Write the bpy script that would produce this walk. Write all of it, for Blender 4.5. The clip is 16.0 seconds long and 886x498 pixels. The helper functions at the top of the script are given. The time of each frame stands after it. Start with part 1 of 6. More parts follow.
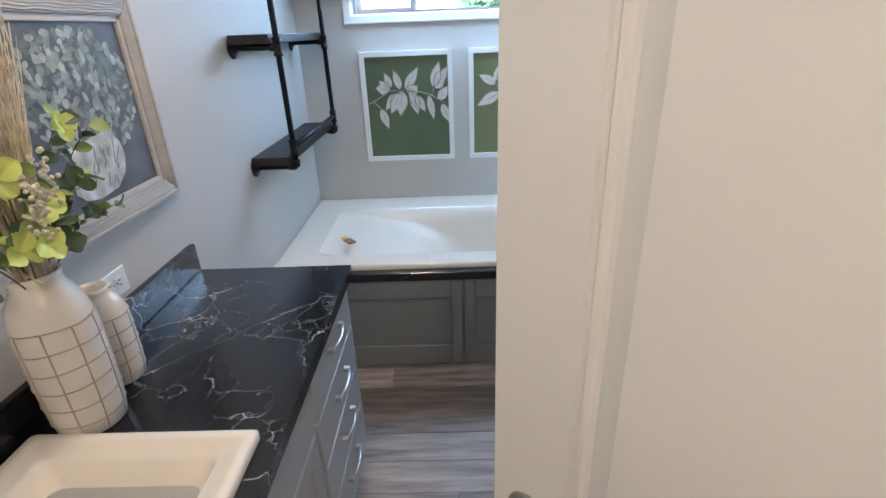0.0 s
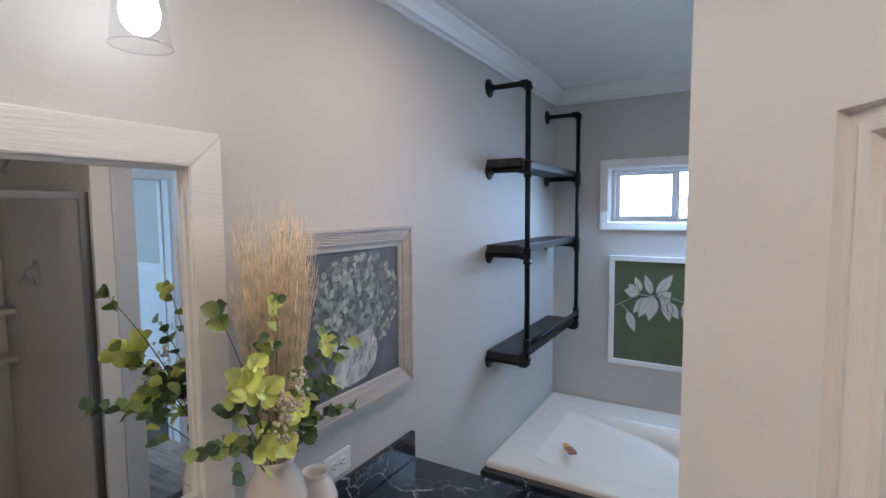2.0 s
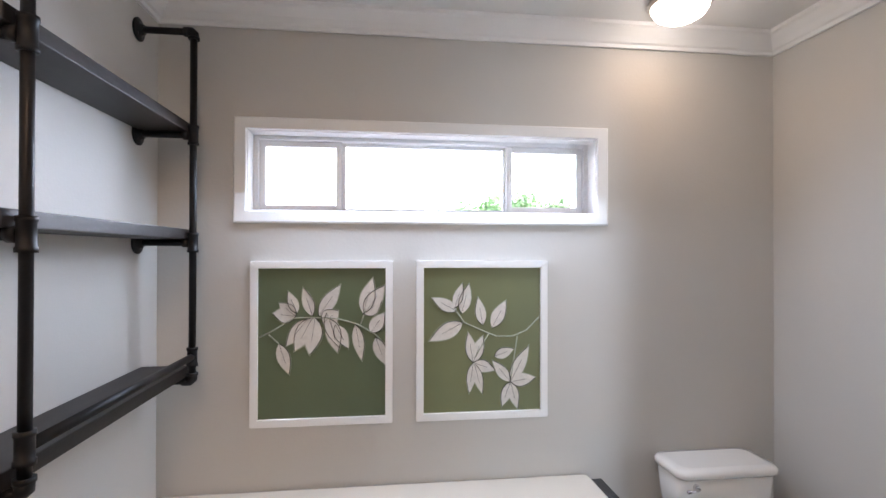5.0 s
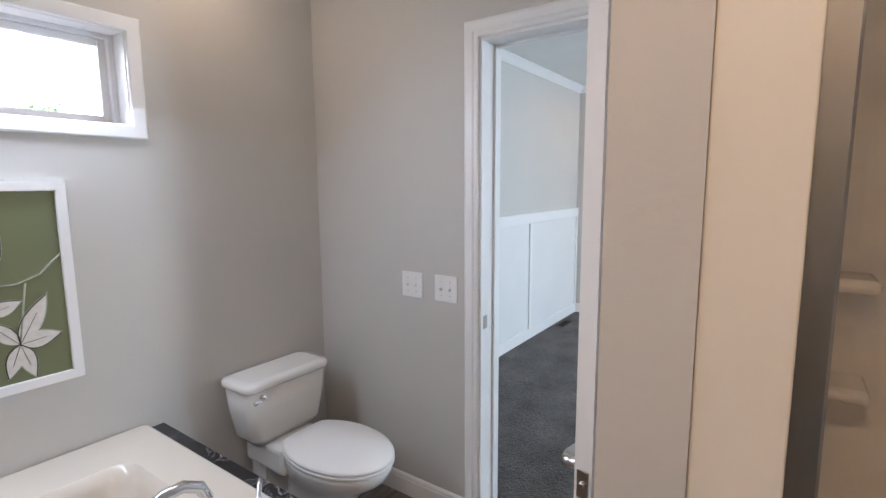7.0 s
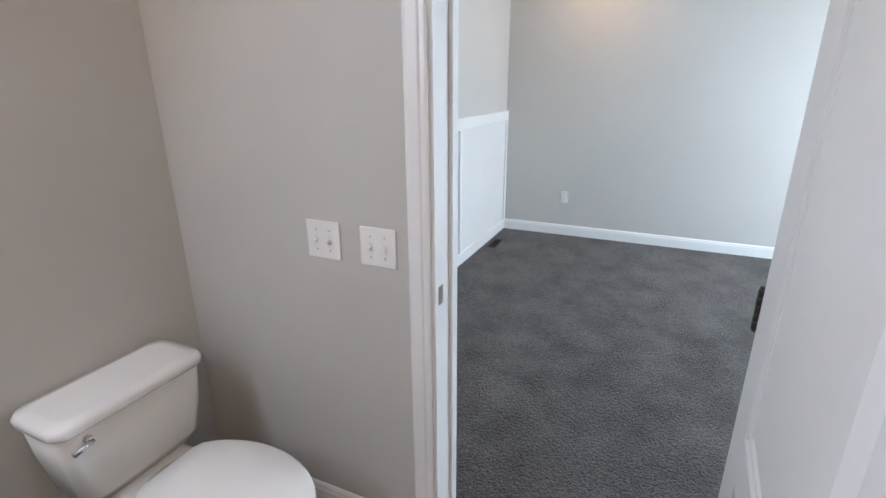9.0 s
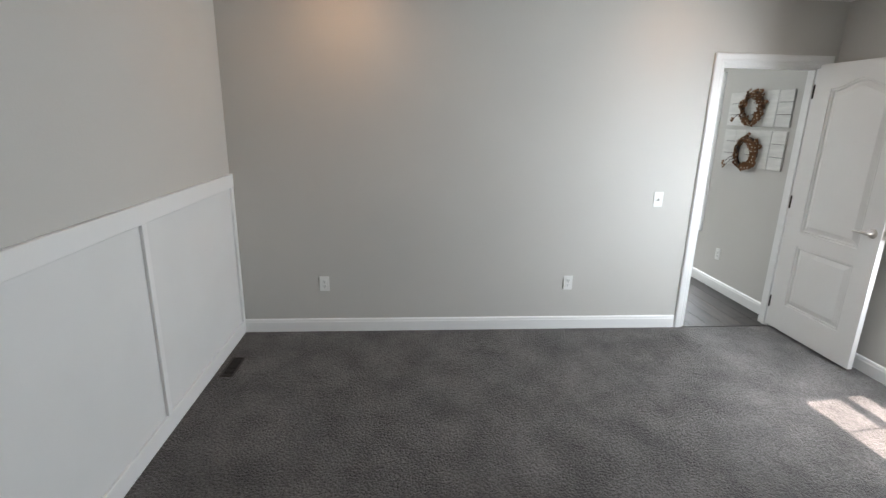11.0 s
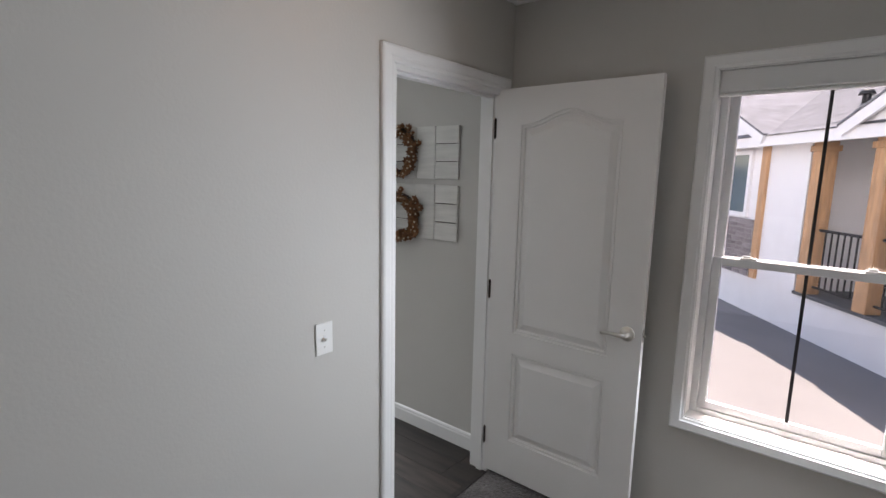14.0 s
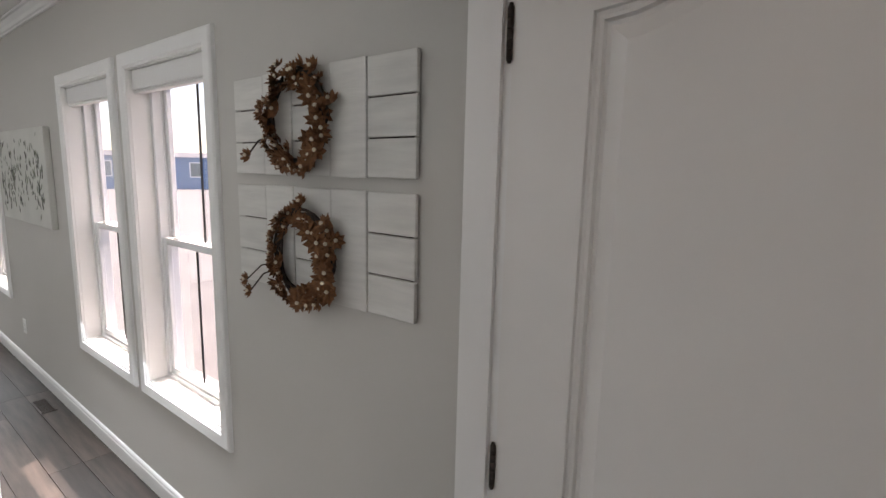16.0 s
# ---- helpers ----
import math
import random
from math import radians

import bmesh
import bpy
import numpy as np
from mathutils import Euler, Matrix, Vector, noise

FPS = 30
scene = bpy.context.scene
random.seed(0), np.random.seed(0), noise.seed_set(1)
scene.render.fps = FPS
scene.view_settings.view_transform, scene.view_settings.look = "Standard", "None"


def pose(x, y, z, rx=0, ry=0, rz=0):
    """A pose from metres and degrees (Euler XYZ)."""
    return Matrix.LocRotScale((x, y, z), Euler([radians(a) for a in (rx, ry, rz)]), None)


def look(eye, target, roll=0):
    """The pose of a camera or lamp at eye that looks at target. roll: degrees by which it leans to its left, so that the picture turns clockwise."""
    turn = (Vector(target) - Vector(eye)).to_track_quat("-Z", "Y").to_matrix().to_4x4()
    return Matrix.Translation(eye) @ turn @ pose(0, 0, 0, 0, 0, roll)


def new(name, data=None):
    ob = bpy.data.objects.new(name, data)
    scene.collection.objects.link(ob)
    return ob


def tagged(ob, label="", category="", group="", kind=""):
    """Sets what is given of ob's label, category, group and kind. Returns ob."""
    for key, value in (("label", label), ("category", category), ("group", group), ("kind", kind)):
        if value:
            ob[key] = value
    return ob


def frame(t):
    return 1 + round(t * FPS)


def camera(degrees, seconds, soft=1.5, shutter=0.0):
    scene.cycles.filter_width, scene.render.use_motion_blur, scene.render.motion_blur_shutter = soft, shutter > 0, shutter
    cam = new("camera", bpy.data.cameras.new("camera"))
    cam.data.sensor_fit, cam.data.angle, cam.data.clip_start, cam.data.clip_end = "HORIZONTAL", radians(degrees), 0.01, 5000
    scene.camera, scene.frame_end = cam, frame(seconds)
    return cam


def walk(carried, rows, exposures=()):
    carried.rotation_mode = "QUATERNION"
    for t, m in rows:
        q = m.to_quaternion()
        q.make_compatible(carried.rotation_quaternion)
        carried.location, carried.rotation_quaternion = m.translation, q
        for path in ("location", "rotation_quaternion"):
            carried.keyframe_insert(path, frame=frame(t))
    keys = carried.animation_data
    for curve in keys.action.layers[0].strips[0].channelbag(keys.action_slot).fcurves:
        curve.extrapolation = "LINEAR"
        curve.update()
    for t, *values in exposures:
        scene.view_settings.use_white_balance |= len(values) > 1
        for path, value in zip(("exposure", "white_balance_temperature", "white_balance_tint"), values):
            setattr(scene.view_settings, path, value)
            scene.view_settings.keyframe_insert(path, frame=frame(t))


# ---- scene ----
cam = camera(84.4, 16.0)
PATH = [
    (0, (0.196, 0.264, 1.617), (0.154, 2.086, 0.794), -2.3),
    (0.5, (0.21, 0.271, 1.667), (-0.229, 2.101, 0.992), -1.5),
    (1, (0.25, 0.272, 1.725), (-0.48, 2.067, 1.229), -1.1),
    (1.5, (0.285, 0.292, 1.759), (-0.628, 2.044, 1.45), -0.8),
    (2, (0.281, 0.341, 1.779), (-0.726, 2.063, 1.625), -0.4),
    (2.5, (0.227, 0.45, 1.771), (-0.815, 2.157, 1.72), -0.2),
    (3, (0.118, 0.636, 1.727), (-0.893, 2.362, 1.731), -0.0),
    (3.5, (0.041, 0.823, 1.66), (-0.857, 2.61, 1.687), -0.0),
    (4, (0.068, 1.06, 1.625), (-0.584, 2.95, 1.655), 0.0),
    (4.5, (0.118, 1.247, 1.614), (-0.143, 3.23, 1.62), 0.1),
    (5, (0.19, 1.402, 1.538), (0.428, 3.387, 1.552), 0.1),
    (5.2, (0.217, 1.434, 1.511), (0.667, 3.383, 1.52), -0.1),
    (7.3, (0.288, 1.485, 1.474), (1.956, 2.54, 1.149), -0.3),
    (7.5, (0.3, 1.521, 1.46), (1.981, 2.538, 1.087), -0.2),
    (8, (0.401, 1.664, 1.421), (2.084, 2.627, 0.931), -0.1),
    (8.2, (0.478, 1.74, 1.419), (2.16, 2.681, 0.885), -0.2),
    (10.3, (1.674, 2.182, 1.592), (3.551, 2.446, 0.954), 0.8),
    (10.5, (1.812, 2.215, 1.595), (3.713, 2.355, 0.989), 1.0),
    (11, (2.141, 2.204, 1.634), (4.065, 2.055, 1.109), 1.2),
    (11.5, (2.469, 2.122, 1.609), (4.371, 1.695, 1.163), 1.2),
    (12, (2.852, 2.102, 1.62), (4.674, 1.38, 1.221), 1.2),
    (12.5, (3.26, 2.037, 1.672), (4.95, 1.034, 1.304), 1.3),
    (13, (3.62, 1.84, 1.676), (5.147, 0.595, 1.33), 1.3),
    (13.5, (4.012, 1.619, 1.638), (5.374, 0.19, 1.316), 1.2),
    (14, (4.349, 1.325, 1.642), (5.581, -0.219, 1.331), 1.2),
    (14.5, (4.566, 0.956, 1.64), (5.707, -0.657, 1.326), 1.2),
    (15, (4.793, 0.617, 1.585), (5.901, -1.021, 1.291), 1.5),
    (15.5, (5.046, 0.265, 1.602), (6.159, -1.368, 1.291), 1.3),
    (16, (5.248, -0.011, 1.619), (6.464, -1.569, 1.311), 1.3),
]
EXPOSURES = [(0.0, 2.7, 4950, 6), (1.0, 2.55, 4850, 9), (2.0, 2.2, 4880, 10), (3.2, 2.1, 4780, 14), (4.0, 2.45, 5200, 16), (5.0, 2.7, 6200, 19), (7.5, 2.55, 6200, 18), (8.2, 2.85, 6150, 18), (10.5, 2.1, 7000, 19), (11.5, 1.78, 7250, 23), (13.0, 1.3, 7100, 24), (14.5, 1.0, 7300, 26), (15.5, 0.95, 7500, 27), (16.0, 1.2, 7600, 27)]
walk(cam, [(t, look(eye, target, roll)) for t, eye, target, roll in PATH], EXPOSURES)

# ---- world, sun, exposure ----
world = bpy.data.worlds.new("sky")
scene.world = world
world.use_nodes = True
wn = world.node_tree.nodes
wsky = wn.new("ShaderNodeTexSky")
wsky.sky_type = "NISHITA"
wsky.sun_disc = False
wsky.dust_density = 0.6
SUN = Vector((-0.13, 1.0, -2.35)).normalized()
wsky.sun_elevation = math.asin(-SUN.z)
wsky.sun_rotation = math.atan2(-SUN.x, -SUN.y)
wn["Background"].inputs["Strength"].default_value = 0.15
world.node_tree.links.new(wsky.outputs["Color"], wn["Background"].inputs["Color"])
sun = new("sun", bpy.data.lights.new("sun", "SUN"))
sun.data.energy, sun.data.angle, sun.data.color = 5.0, radians(0.5), (1.0, 0.975, 0.94)
sun.matrix_world = look((5, -6, 14), Vector((5, -6, 14)) + SUN)
scene.view_settings.exposure = 0.0


def window_light(x, y, z, w, h, toward, watts, colour, fall=0.4):
    """Sky light at a window opening."""
    lamp = new("window_light", bpy.data.lights.new("window_light", "AREA"))
    lamp.data.shape, lamp.data.size, lamp.data.size_y = "RECTANGLE", w, h
    lamp.data.energy, lamp.data.color = watts, colour
    lamp.matrix_world = look((x, y, z), (x, y + toward, z - fall))
    return lamp


def bulb_light(name, x, y, z, watts, colour, radius=0.05):
    lamp = new(name, bpy.data.lights.new(name, "POINT"))
    lamp.data.energy, lamp.data.color, lamp.data.shadow_soft_size = watts, colour, radius
    lamp.location = (x, y, z)
    return lamp


COOL = (0.72, 0.86, 1.0)
DAY = (0.72, 0.90, 1.0)
WARM = (1.0, 0.65, 0.37)
window_light(0.375, 3.325, 1.877, 1.44, 0.3, -1, 2.7, COOL, 1.1)
window_light(4.405, -0.715, 1.30, 0.66, 1.30, 1, 17.5, DAY, 0.3)
for wx in (7.385, 8.290, 10.82):
    window_light(wx, -0.715, 1.30, 0.66, 1.30, 1, 27, DAY, 0.3)

# ---- materials ----


def mat(name, colour, rough=0.5, metal=0.0, vary=0.06, scale=3.0, bump=0.0, bump_scale=200.0, coat=0.0, grain=None, spread=0.0):
    """A painted or plain surface: colour that drifts at two scales, fine relief; spread: difference between single pieces."""
    m = bpy.data.materials.new(name)
    m.use_nodes = True
    nt = m.node_tree
    b = nt.nodes["Principled BSDF"]
    b.inputs["Roughness"].default_value, b.inputs["Metallic"].default_value = rough, metal
    b.inputs["Coat Weight"].default_value = coat
    tc = nt.nodes.new("ShaderNodeTexCoord")
    src = tc.outputs["Object"]
    if grain:
        mp = nt.nodes.new("ShaderNodeMapping")
        mp.inputs["Scale"].default_value = grain
        nt.links.new(src, mp.inputs["Vector"])
        src = mp.outputs["Vector"]
    n1 = nt.nodes.new("ShaderNodeTexNoise")
    n1.inputs["Scale"].default_value, n1.inputs["Detail"].default_value = scale, 6.0
    nt.links.new(src, n1.inputs["Vector"])
    ramp = nt.nodes.new("ShaderNodeMapRange")
    ramp.inputs["From Min"].default_value, ramp.inputs["From Max"].default_value = 0.3, 0.7
    ramp.inputs["To Min"].default_value, ramp.inputs["To Max"].default_value = 1 - vary, 1 + vary
    nt.links.new(n1.outputs["Fac"], ramp.inputs["Value"])
    value = ramp.outputs["Result"]
    if spread:
        oi = nt.nodes.new("ShaderNodeObjectInfo")
        r2 = nt.nodes.new("ShaderNodeMapRange")
        r2.inputs["To Min"].default_value, r2.inputs["To Max"].default_value = 1 - spread, 1 + spread
        nt.links.new(oi.outputs["Random"], r2.inputs["Value"])
        mu = nt.nodes.new("ShaderNodeMath")
        mu.operation = "MULTIPLY"
        nt.links.new(value, mu.inputs[0])
        nt.links.new(r2.outputs["Result"], mu.inputs[1])
        value = mu.outputs[0]
    mix = nt.nodes.new("ShaderNodeVectorMath")
    mix.operation = "SCALE"
    mix.inputs[0].default_value = colour
    nt.links.new(value, mix.inputs["Scale"])
    nt.links.new(mix.outputs["Vector"], b.inputs["Base Color"])
    if bump:
        n2 = nt.nodes.new("ShaderNodeTexNoise")
        n2.inputs["Scale"].default_value, n2.inputs["Detail"].default_value = bump_scale, 3.0
        nt.links.new(src, n2.inputs["Vector"])
        bp = nt.nodes.new("ShaderNodeBump")
        bp.inputs["Strength"].default_value, bp.inputs["Distance"].default_value = bump, 0.002
        nt.links.new(n2.outputs["Fac"], bp.inputs["Height"])
        nt.links.new(bp.outputs["Normal"], b.inputs["Normal"])
    return m


def node(m, kind, **values):
    n = m.node_tree.nodes.new(kind)
    for k, v in values.items():
        n.inputs[k].default_value = v
    return n


def glass_mat(name, colour=(1, 1, 1, 1), rough=0.0, ior=1.45):
    m = bpy.data.materials.new(name)
    m.use_nodes = True
    b = m.node_tree.nodes["Principled BSDF"]
    b.inputs["Base Color"].default_value, b.inputs["Roughness"].default_value = colour, rough
    b.inputs["Transmission Weight"].default_value, b.inputs["IOR"].default_value = 1.0, ior
    return m


def emit_mat(name, colour, strength):
    m = bpy.data.materials.new(name)
    m.use_nodes = True
    b = m.node_tree.nodes["Principled BSDF"]
    b.inputs["Base Color"].default_value = (*colour, 1)
    b.inputs["Emission Color"].default_value, b.inputs["Emission Strength"].default_value = (*colour, 1), strength
    return m


PAINT = mat("wall_paint", (0.55, 0.535, 0.505), 0.6, vary=0.02, scale=1.5, bump=0.25, bump_scale=90)
CEIL = mat("ceiling_paint", (0.78, 0.78, 0.76), 0.8, vary=0.02, bump=0.3, bump_scale=120)
TRIM = mat("white_trim_paint", (0.82, 0.82, 0.81), 0.35, vary=0.015, bump=0.04, bump_scale=60)
DOORW = mat("white_door_paint", (0.80, 0.79, 0.77), 0.38, vary=0.015, bump=0.08, bump_scale=150)
CARPET = mat("grey_carpet", (0.112, 0.102, 0.097), 0.95, vary=0.36, scale=4.0)


def pile(m):
    """Tufts: fine speckle and deep relief over the drifting colour."""
    nt = m.node_tree
    b = nt.nodes["Principled BSDF"]
    tc = nt.nodes.new("ShaderNodeTexCoord")
    fine = node(m, "ShaderNodeTexNoise", Scale=62.0, Detail=5.0, Roughness=0.8)
    tuft = node(m, "ShaderNodeTexVoronoi", Scale=85.0)
    for n in (fine, tuft):
        nt.links.new(tc.outputs["Object"], n.inputs["Vector"])
    r = node(m, "ShaderNodeMapRange")
    r.inputs["From Min"].default_value, r.inputs["From Max"].default_value = 0.30, 0.70
    r.inputs["To Min"].default_value, r.inputs["To Max"].default_value = 0.42, 1.65
    nt.links.new(fine.outputs["Fac"], r.inputs["Value"])
    sc = nt.nodes.new("ShaderNodeVectorMath")
    sc.operation = "SCALE"
    nt.links.new(b.inputs["Base Color"].links[0].from_socket, sc.inputs[0])
    nt.links.new(r.outputs["Result"], sc.inputs["Scale"])
    nt.links.new(sc.outputs["Vector"], b.inputs["Base Color"])
    add = nt.nodes.new("ShaderNodeMath")
    add.operation = "SUBTRACT"
    nt.links.new(fine.outputs["Fac"], add.inputs[0])
    nt.links.new(tuft.outputs["Distance"], add.inputs[1])
    bp = node(m, "ShaderNodeBump", Strength=1.0, Distance=0.012)
    nt.links.new(add.outputs[0], bp.inputs["Height"])
    nt.links.new(bp.outputs["Normal"], b.inputs["Normal"])
    b.inputs["Sheen Weight"].default_value = 0.15
    b.inputs["Specular IOR Level"].default_value = 0.15


PLANK = mat("grey_wood_plank", (0.25, 0.21, 0.178), 0.45, vary=0.5, scale=2.2, bump=0.15, bump_scale=30, grain=(1.5, 14, 1), spread=0.55)
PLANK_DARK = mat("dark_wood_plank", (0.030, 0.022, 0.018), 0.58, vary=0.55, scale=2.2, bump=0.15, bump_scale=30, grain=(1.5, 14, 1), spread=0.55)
SUBFLOOR = mat("floor_joint", (0.03, 0.028, 0.026), 0.9)
VINYL = mat("white_vinyl", (0.80, 0.81, 0.82), 0.3, vary=0.01)
NICKEL = mat("brushed_nickel", (0.55, 0.52, 0.48), 0.28, 1.0, vary=0.05)
CHROME = mat("chrome", (0.75, 0.75, 0.77), 0.07, 1.0, vary=0.02)
DARKM = mat("dark_bronze", (0.05, 0.04, 0.035), 0.5, 0.6)
BLACKP = mat("black_pipe", (0.006, 0.006, 0.007), 0.45, 0.0, vary=0.2, scale=20, bump=0.2, bump_scale=120)
BLACKP.node_tree.nodes["Principled BSDF"].inputs["Specular IOR Level"].default_value = 0.3
BONE = mat("bone_acrylic", (0.76, 0.70, 0.61), 0.16, vary=0.015, coat=0.4)
PORCELAIN = mat("white_porcelain", (0.80, 0.79, 0.76), 0.12, vary=0.01, coat=0.4)
ACRYLIC = mat("white_acrylic", (0.82, 0.82, 0.80), 0.16, vary=0.01, coat=0.3)
CREAM = mat("cream_fibreglass", (0.74, 0.69, 0.60), 0.22, vary=0.015, coat=0.2)
PLASTIC = mat("white_plastic", (0.82, 0.82, 0.80), 0.35, vary=0.01)
SLOT = mat("dark_slot", (0.02, 0.02, 0.02), 0.6)
GREYCAB = mat("grey_cabinet_paint", (0.40, 0.40, 0.40), 0.42, vary=0.03, scale=6, bump=0.05, bump_scale=80)
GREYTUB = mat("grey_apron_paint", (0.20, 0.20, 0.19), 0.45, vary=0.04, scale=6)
SILVER = mat("silver_frame", (0.36, 0.35, 0.33), 0.35, 1.0, vary=0.05)
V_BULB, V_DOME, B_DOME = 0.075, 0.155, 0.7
GLASS = glass_mat("window_glass")

# ---- mesh helpers ----


def box(bm, x0, y0, z0, x1, y1, z1, m=None):
    vs = [bm.verts.new(Vector(p) if m is None else m @ Vector(p)) for p in
          ((x0, y0, z0), (x1, y0, z0), (x1, y1, z0), (x0, y1, z0), (x0, y0, z1), (x1, y0, z1), (x1, y1, z1), (x0, y1, z1))]
    for f in ((3, 2, 1, 0), (4, 5, 6, 7), (0, 1, 5, 4), (1, 2, 6, 5), (2, 3, 7, 6), (3, 0, 4, 7)):
        bm.faces.new([vs[i] for i in f])
    return vs


def rbox(bm, x0, y0, z0, x1, y1, z1, r=0.004, seg=2, m=None):
    """A box with rounded edges."""
    t = bmesh.new()
    box(t, x0, y0, z0, x1, y1, z1)
    bmesh.ops.bevel(t, geom=t.edges[:], offset=r, segments=seg, profile=0.5, affect="EDGES")
    join(bm, t, m)


def join(bm, other, m=None):
    other.verts.index_update()
    vs = [bm.verts.new(v.co if m is None else m @ v.co) for v in other.verts]
    for f in other.faces:
        nf = bm.faces.new([vs[v.index] for v in f.verts])
        nf.smooth = f.smooth
    other.free()


def ring(bm, centre, axis, r, seg):
    axis = Vector(axis).normalized()
    u = axis.orthogonal().normalized()
    w = axis.cross(u)
    return [bm.verts.new(Vector(centre) + r * (math.cos(a) * u + math.sin(a) * w)) for a in (2 * math.pi * i / seg for i in range(seg))]


def skin(bm, rings, caps=True, smooth=True):
    for a, b in zip(rings, rings[1:]):
        n = len(a)
        for i in range(n):
            f = bm.faces.new((a[i], a[(i + 1) % n], b[(i + 1) % n], b[i]))
            f.smooth = smooth
    if caps:
        bm.faces.new(rings[0][::-1])
        bm.faces.new(rings[-1])


def rod(bm, p, q, r, r2=None, seg=12, smooth=True):
    p, q = Vector(p), Vector(q)
    skin(bm, [ring(bm, p, q - p, r, seg), ring(bm, q, q - p, r if r2 is None else r2, seg)], smooth=smooth)


def tube(bm, pts, r, seg=10, taper=1.0):
    """A bent tube through the points."""
    pts = [Vector(p) for p in pts]
    rings, u = [], None
    for i, p in enumerate(pts):
        d = (pts[min(i + 1, len(pts) - 1)] - pts[max(i - 1, 0)]).normalized()
        u = d.orthogonal() if u is None else u - d * u.dot(d)
        u.normalize()
        w = d.cross(u)
        rr = r * (1 + (taper - 1) * i / (len(pts) - 1))
        rings.append([bm.verts.new(p + rr * (math.cos(a) * u + math.sin(a) * w)) for a in (2 * math.pi * k / seg for k in range(seg))])
    skin(bm, rings)


def lathe(bm, profile, seg=32, m=None):
    """Turns (radius, height) pairs round z."""
    rings = []
    for r, z in profile:
        vs = []
        for i in range(seg):
            a = 2 * math.pi * i / seg
            p = Vector((max(r, 0.0004) * math.cos(a), max(r, 0.0004) * math.sin(a), z))
            vs.append(bm.verts.new(p if m is None else m @ p))
        rings.append(vs)
    skin(bm, rings)


def prism(bm, outline, d0, d1, m=None):
    """A flat outline in xz, thick from y d0 to d1."""
    a = [bm.verts.new((Vector((x, d0, z)) if m is None else m @ Vector((x, d0, z)))) for x, z in outline]
    b = [bm.verts.new((Vector((x, d1, z)) if m is None else m @ Vector((x, d1, z)))) for x, z in outline]
    n = len(a)
    for i in range(n):
        bm.faces.new((a[i], a[(i + 1) % n], b[(i + 1) % n], b[i]))
    bm.faces.new(a[::-1])
    bm.faces.new(b)


def finish(ob, bm, smooth_angle=None):
    bmesh.ops.recalc_face_normals(bm, faces=bm.faces[:])
    bm.to_mesh(ob.data)
    bm.free()
    return ob


LOOSE = ("dried_grass", "stems", "leaves", "dark_leaves", "lime_leaves", "grey_leaves", "berry_cluster", "dim_paint", "green_paint", "pale_dabs", "jug_strokes", "grey_strokes", "white_petals", "dark_lines")


def part(name, bm, material, parent=None, label=""):
    ob = new(name, bpy.data.meshes.new(name))
    ob.data.materials.append(material)
    finish(ob, bm)
    if parent is not None:
        ob.parent = parent
    if label:
        ob["label"] = label
    if name in LOOSE:
        ob["kind"] = "stuff"
    return ob


def structure(name, bm, material, label, category):
    return tagged(part(name, bm, material), label, category, kind="structure")


def thing(name, label, category, m=None, group=""):
    e = new(name)
    e.empty_display_size = 0.1
    if m is not None:
        e.matrix_world = m
    return tagged(e, label, category, group)


def single(name, bm, material, label, category, m=None, group=""):
    ob = tagged(part(name, bm, material), label, category, group)
    if m is not None:
        ob.matrix_world = m
    return ob


# ---- large structure ----
CEILING = 2.53
WEST, EAST, NORTH, FAR, SOUTH = -0.70, 1.965, 3.45, 5.70, -0.91
BED = 2.115


def wall(name, axis, p0, p1, a0, a1, label, holes=(), z0=-0.3, z1=2.75, material=None):
    """A wall that lies between p0 and p1 across and a0 and a1 along; holes: (from, to, low, high)."""
    bm = bmesh.new()

    def put(s, e, lo, hi):
        if e - s > 0.001 and hi - lo > 0.001:
            if axis == "x":
                box(bm, p0, s, lo, p1, e, hi)
            else:
                box(bm, s, p0, lo, e, p1, hi)
    s = a0
    for h0, h1, lo, hi in sorted(holes):
        put(s, h0, z0, z1)
        put(h0, h1, z0, lo)
        put(h0, h1, hi, z1)
        s = h1
    put(s, a1, z0, z1)
    return structure(name, bm, material or PAINT, label, "wall")


WB = (-0.363, 1.114, 1.703, 2.036)
WBED = (4.042, 4.768, 0.600, 2.066)
WLIV = [(7.030, 7.735, 0.585, 2.040), (7.940, 8.640, 0.585, 2.040), (10.457, 11.183, 0.59, 2.052)]
wall("wall_west", "x", -0.82, WEST, -1.72, 3.61, "light grey painted bathroom wall behind the vanity")
wall("wall_north", "y", NORTH, 3.61, WEST, 12.3, "light grey painted outer wall with a high window", [WB])
wall("wall_bathroom_east", "x", EAST, BED, -1.72, NORTH, "light grey painted wall between bathroom and bedroom", [(1.640, 2.493, -0.05, 2.05)])
PAINT_ROUGH = mat("knockdown_wall_paint", (0.55, 0.535, 0.505), 0.6, vary=0.02, scale=1.5, bump=0.9, bump_scale=28)
wall("wall_shower_north", "y", 1.540, 1.639, 0.83, EAST, "textured light wall end beside the shower", z1=CEILING + 0.1, material=PAINT_ROUGH)
wall("wall_shower_south", "y", 0.44, 0.55, 0.83, EAST, "light grey painted shower side wall", z1=CEILING + 0.1)
wall("wall_entry", "x", 0.838, 0.948, -1.6, 0.44, "light grey painted wall with the entry doorway", [(-0.42, 0.32, -0.05, 2.05)])
wall("wall_bathroom_south", "y", -1.72, -1.60, WEST, EAST, "light grey painted end wall")
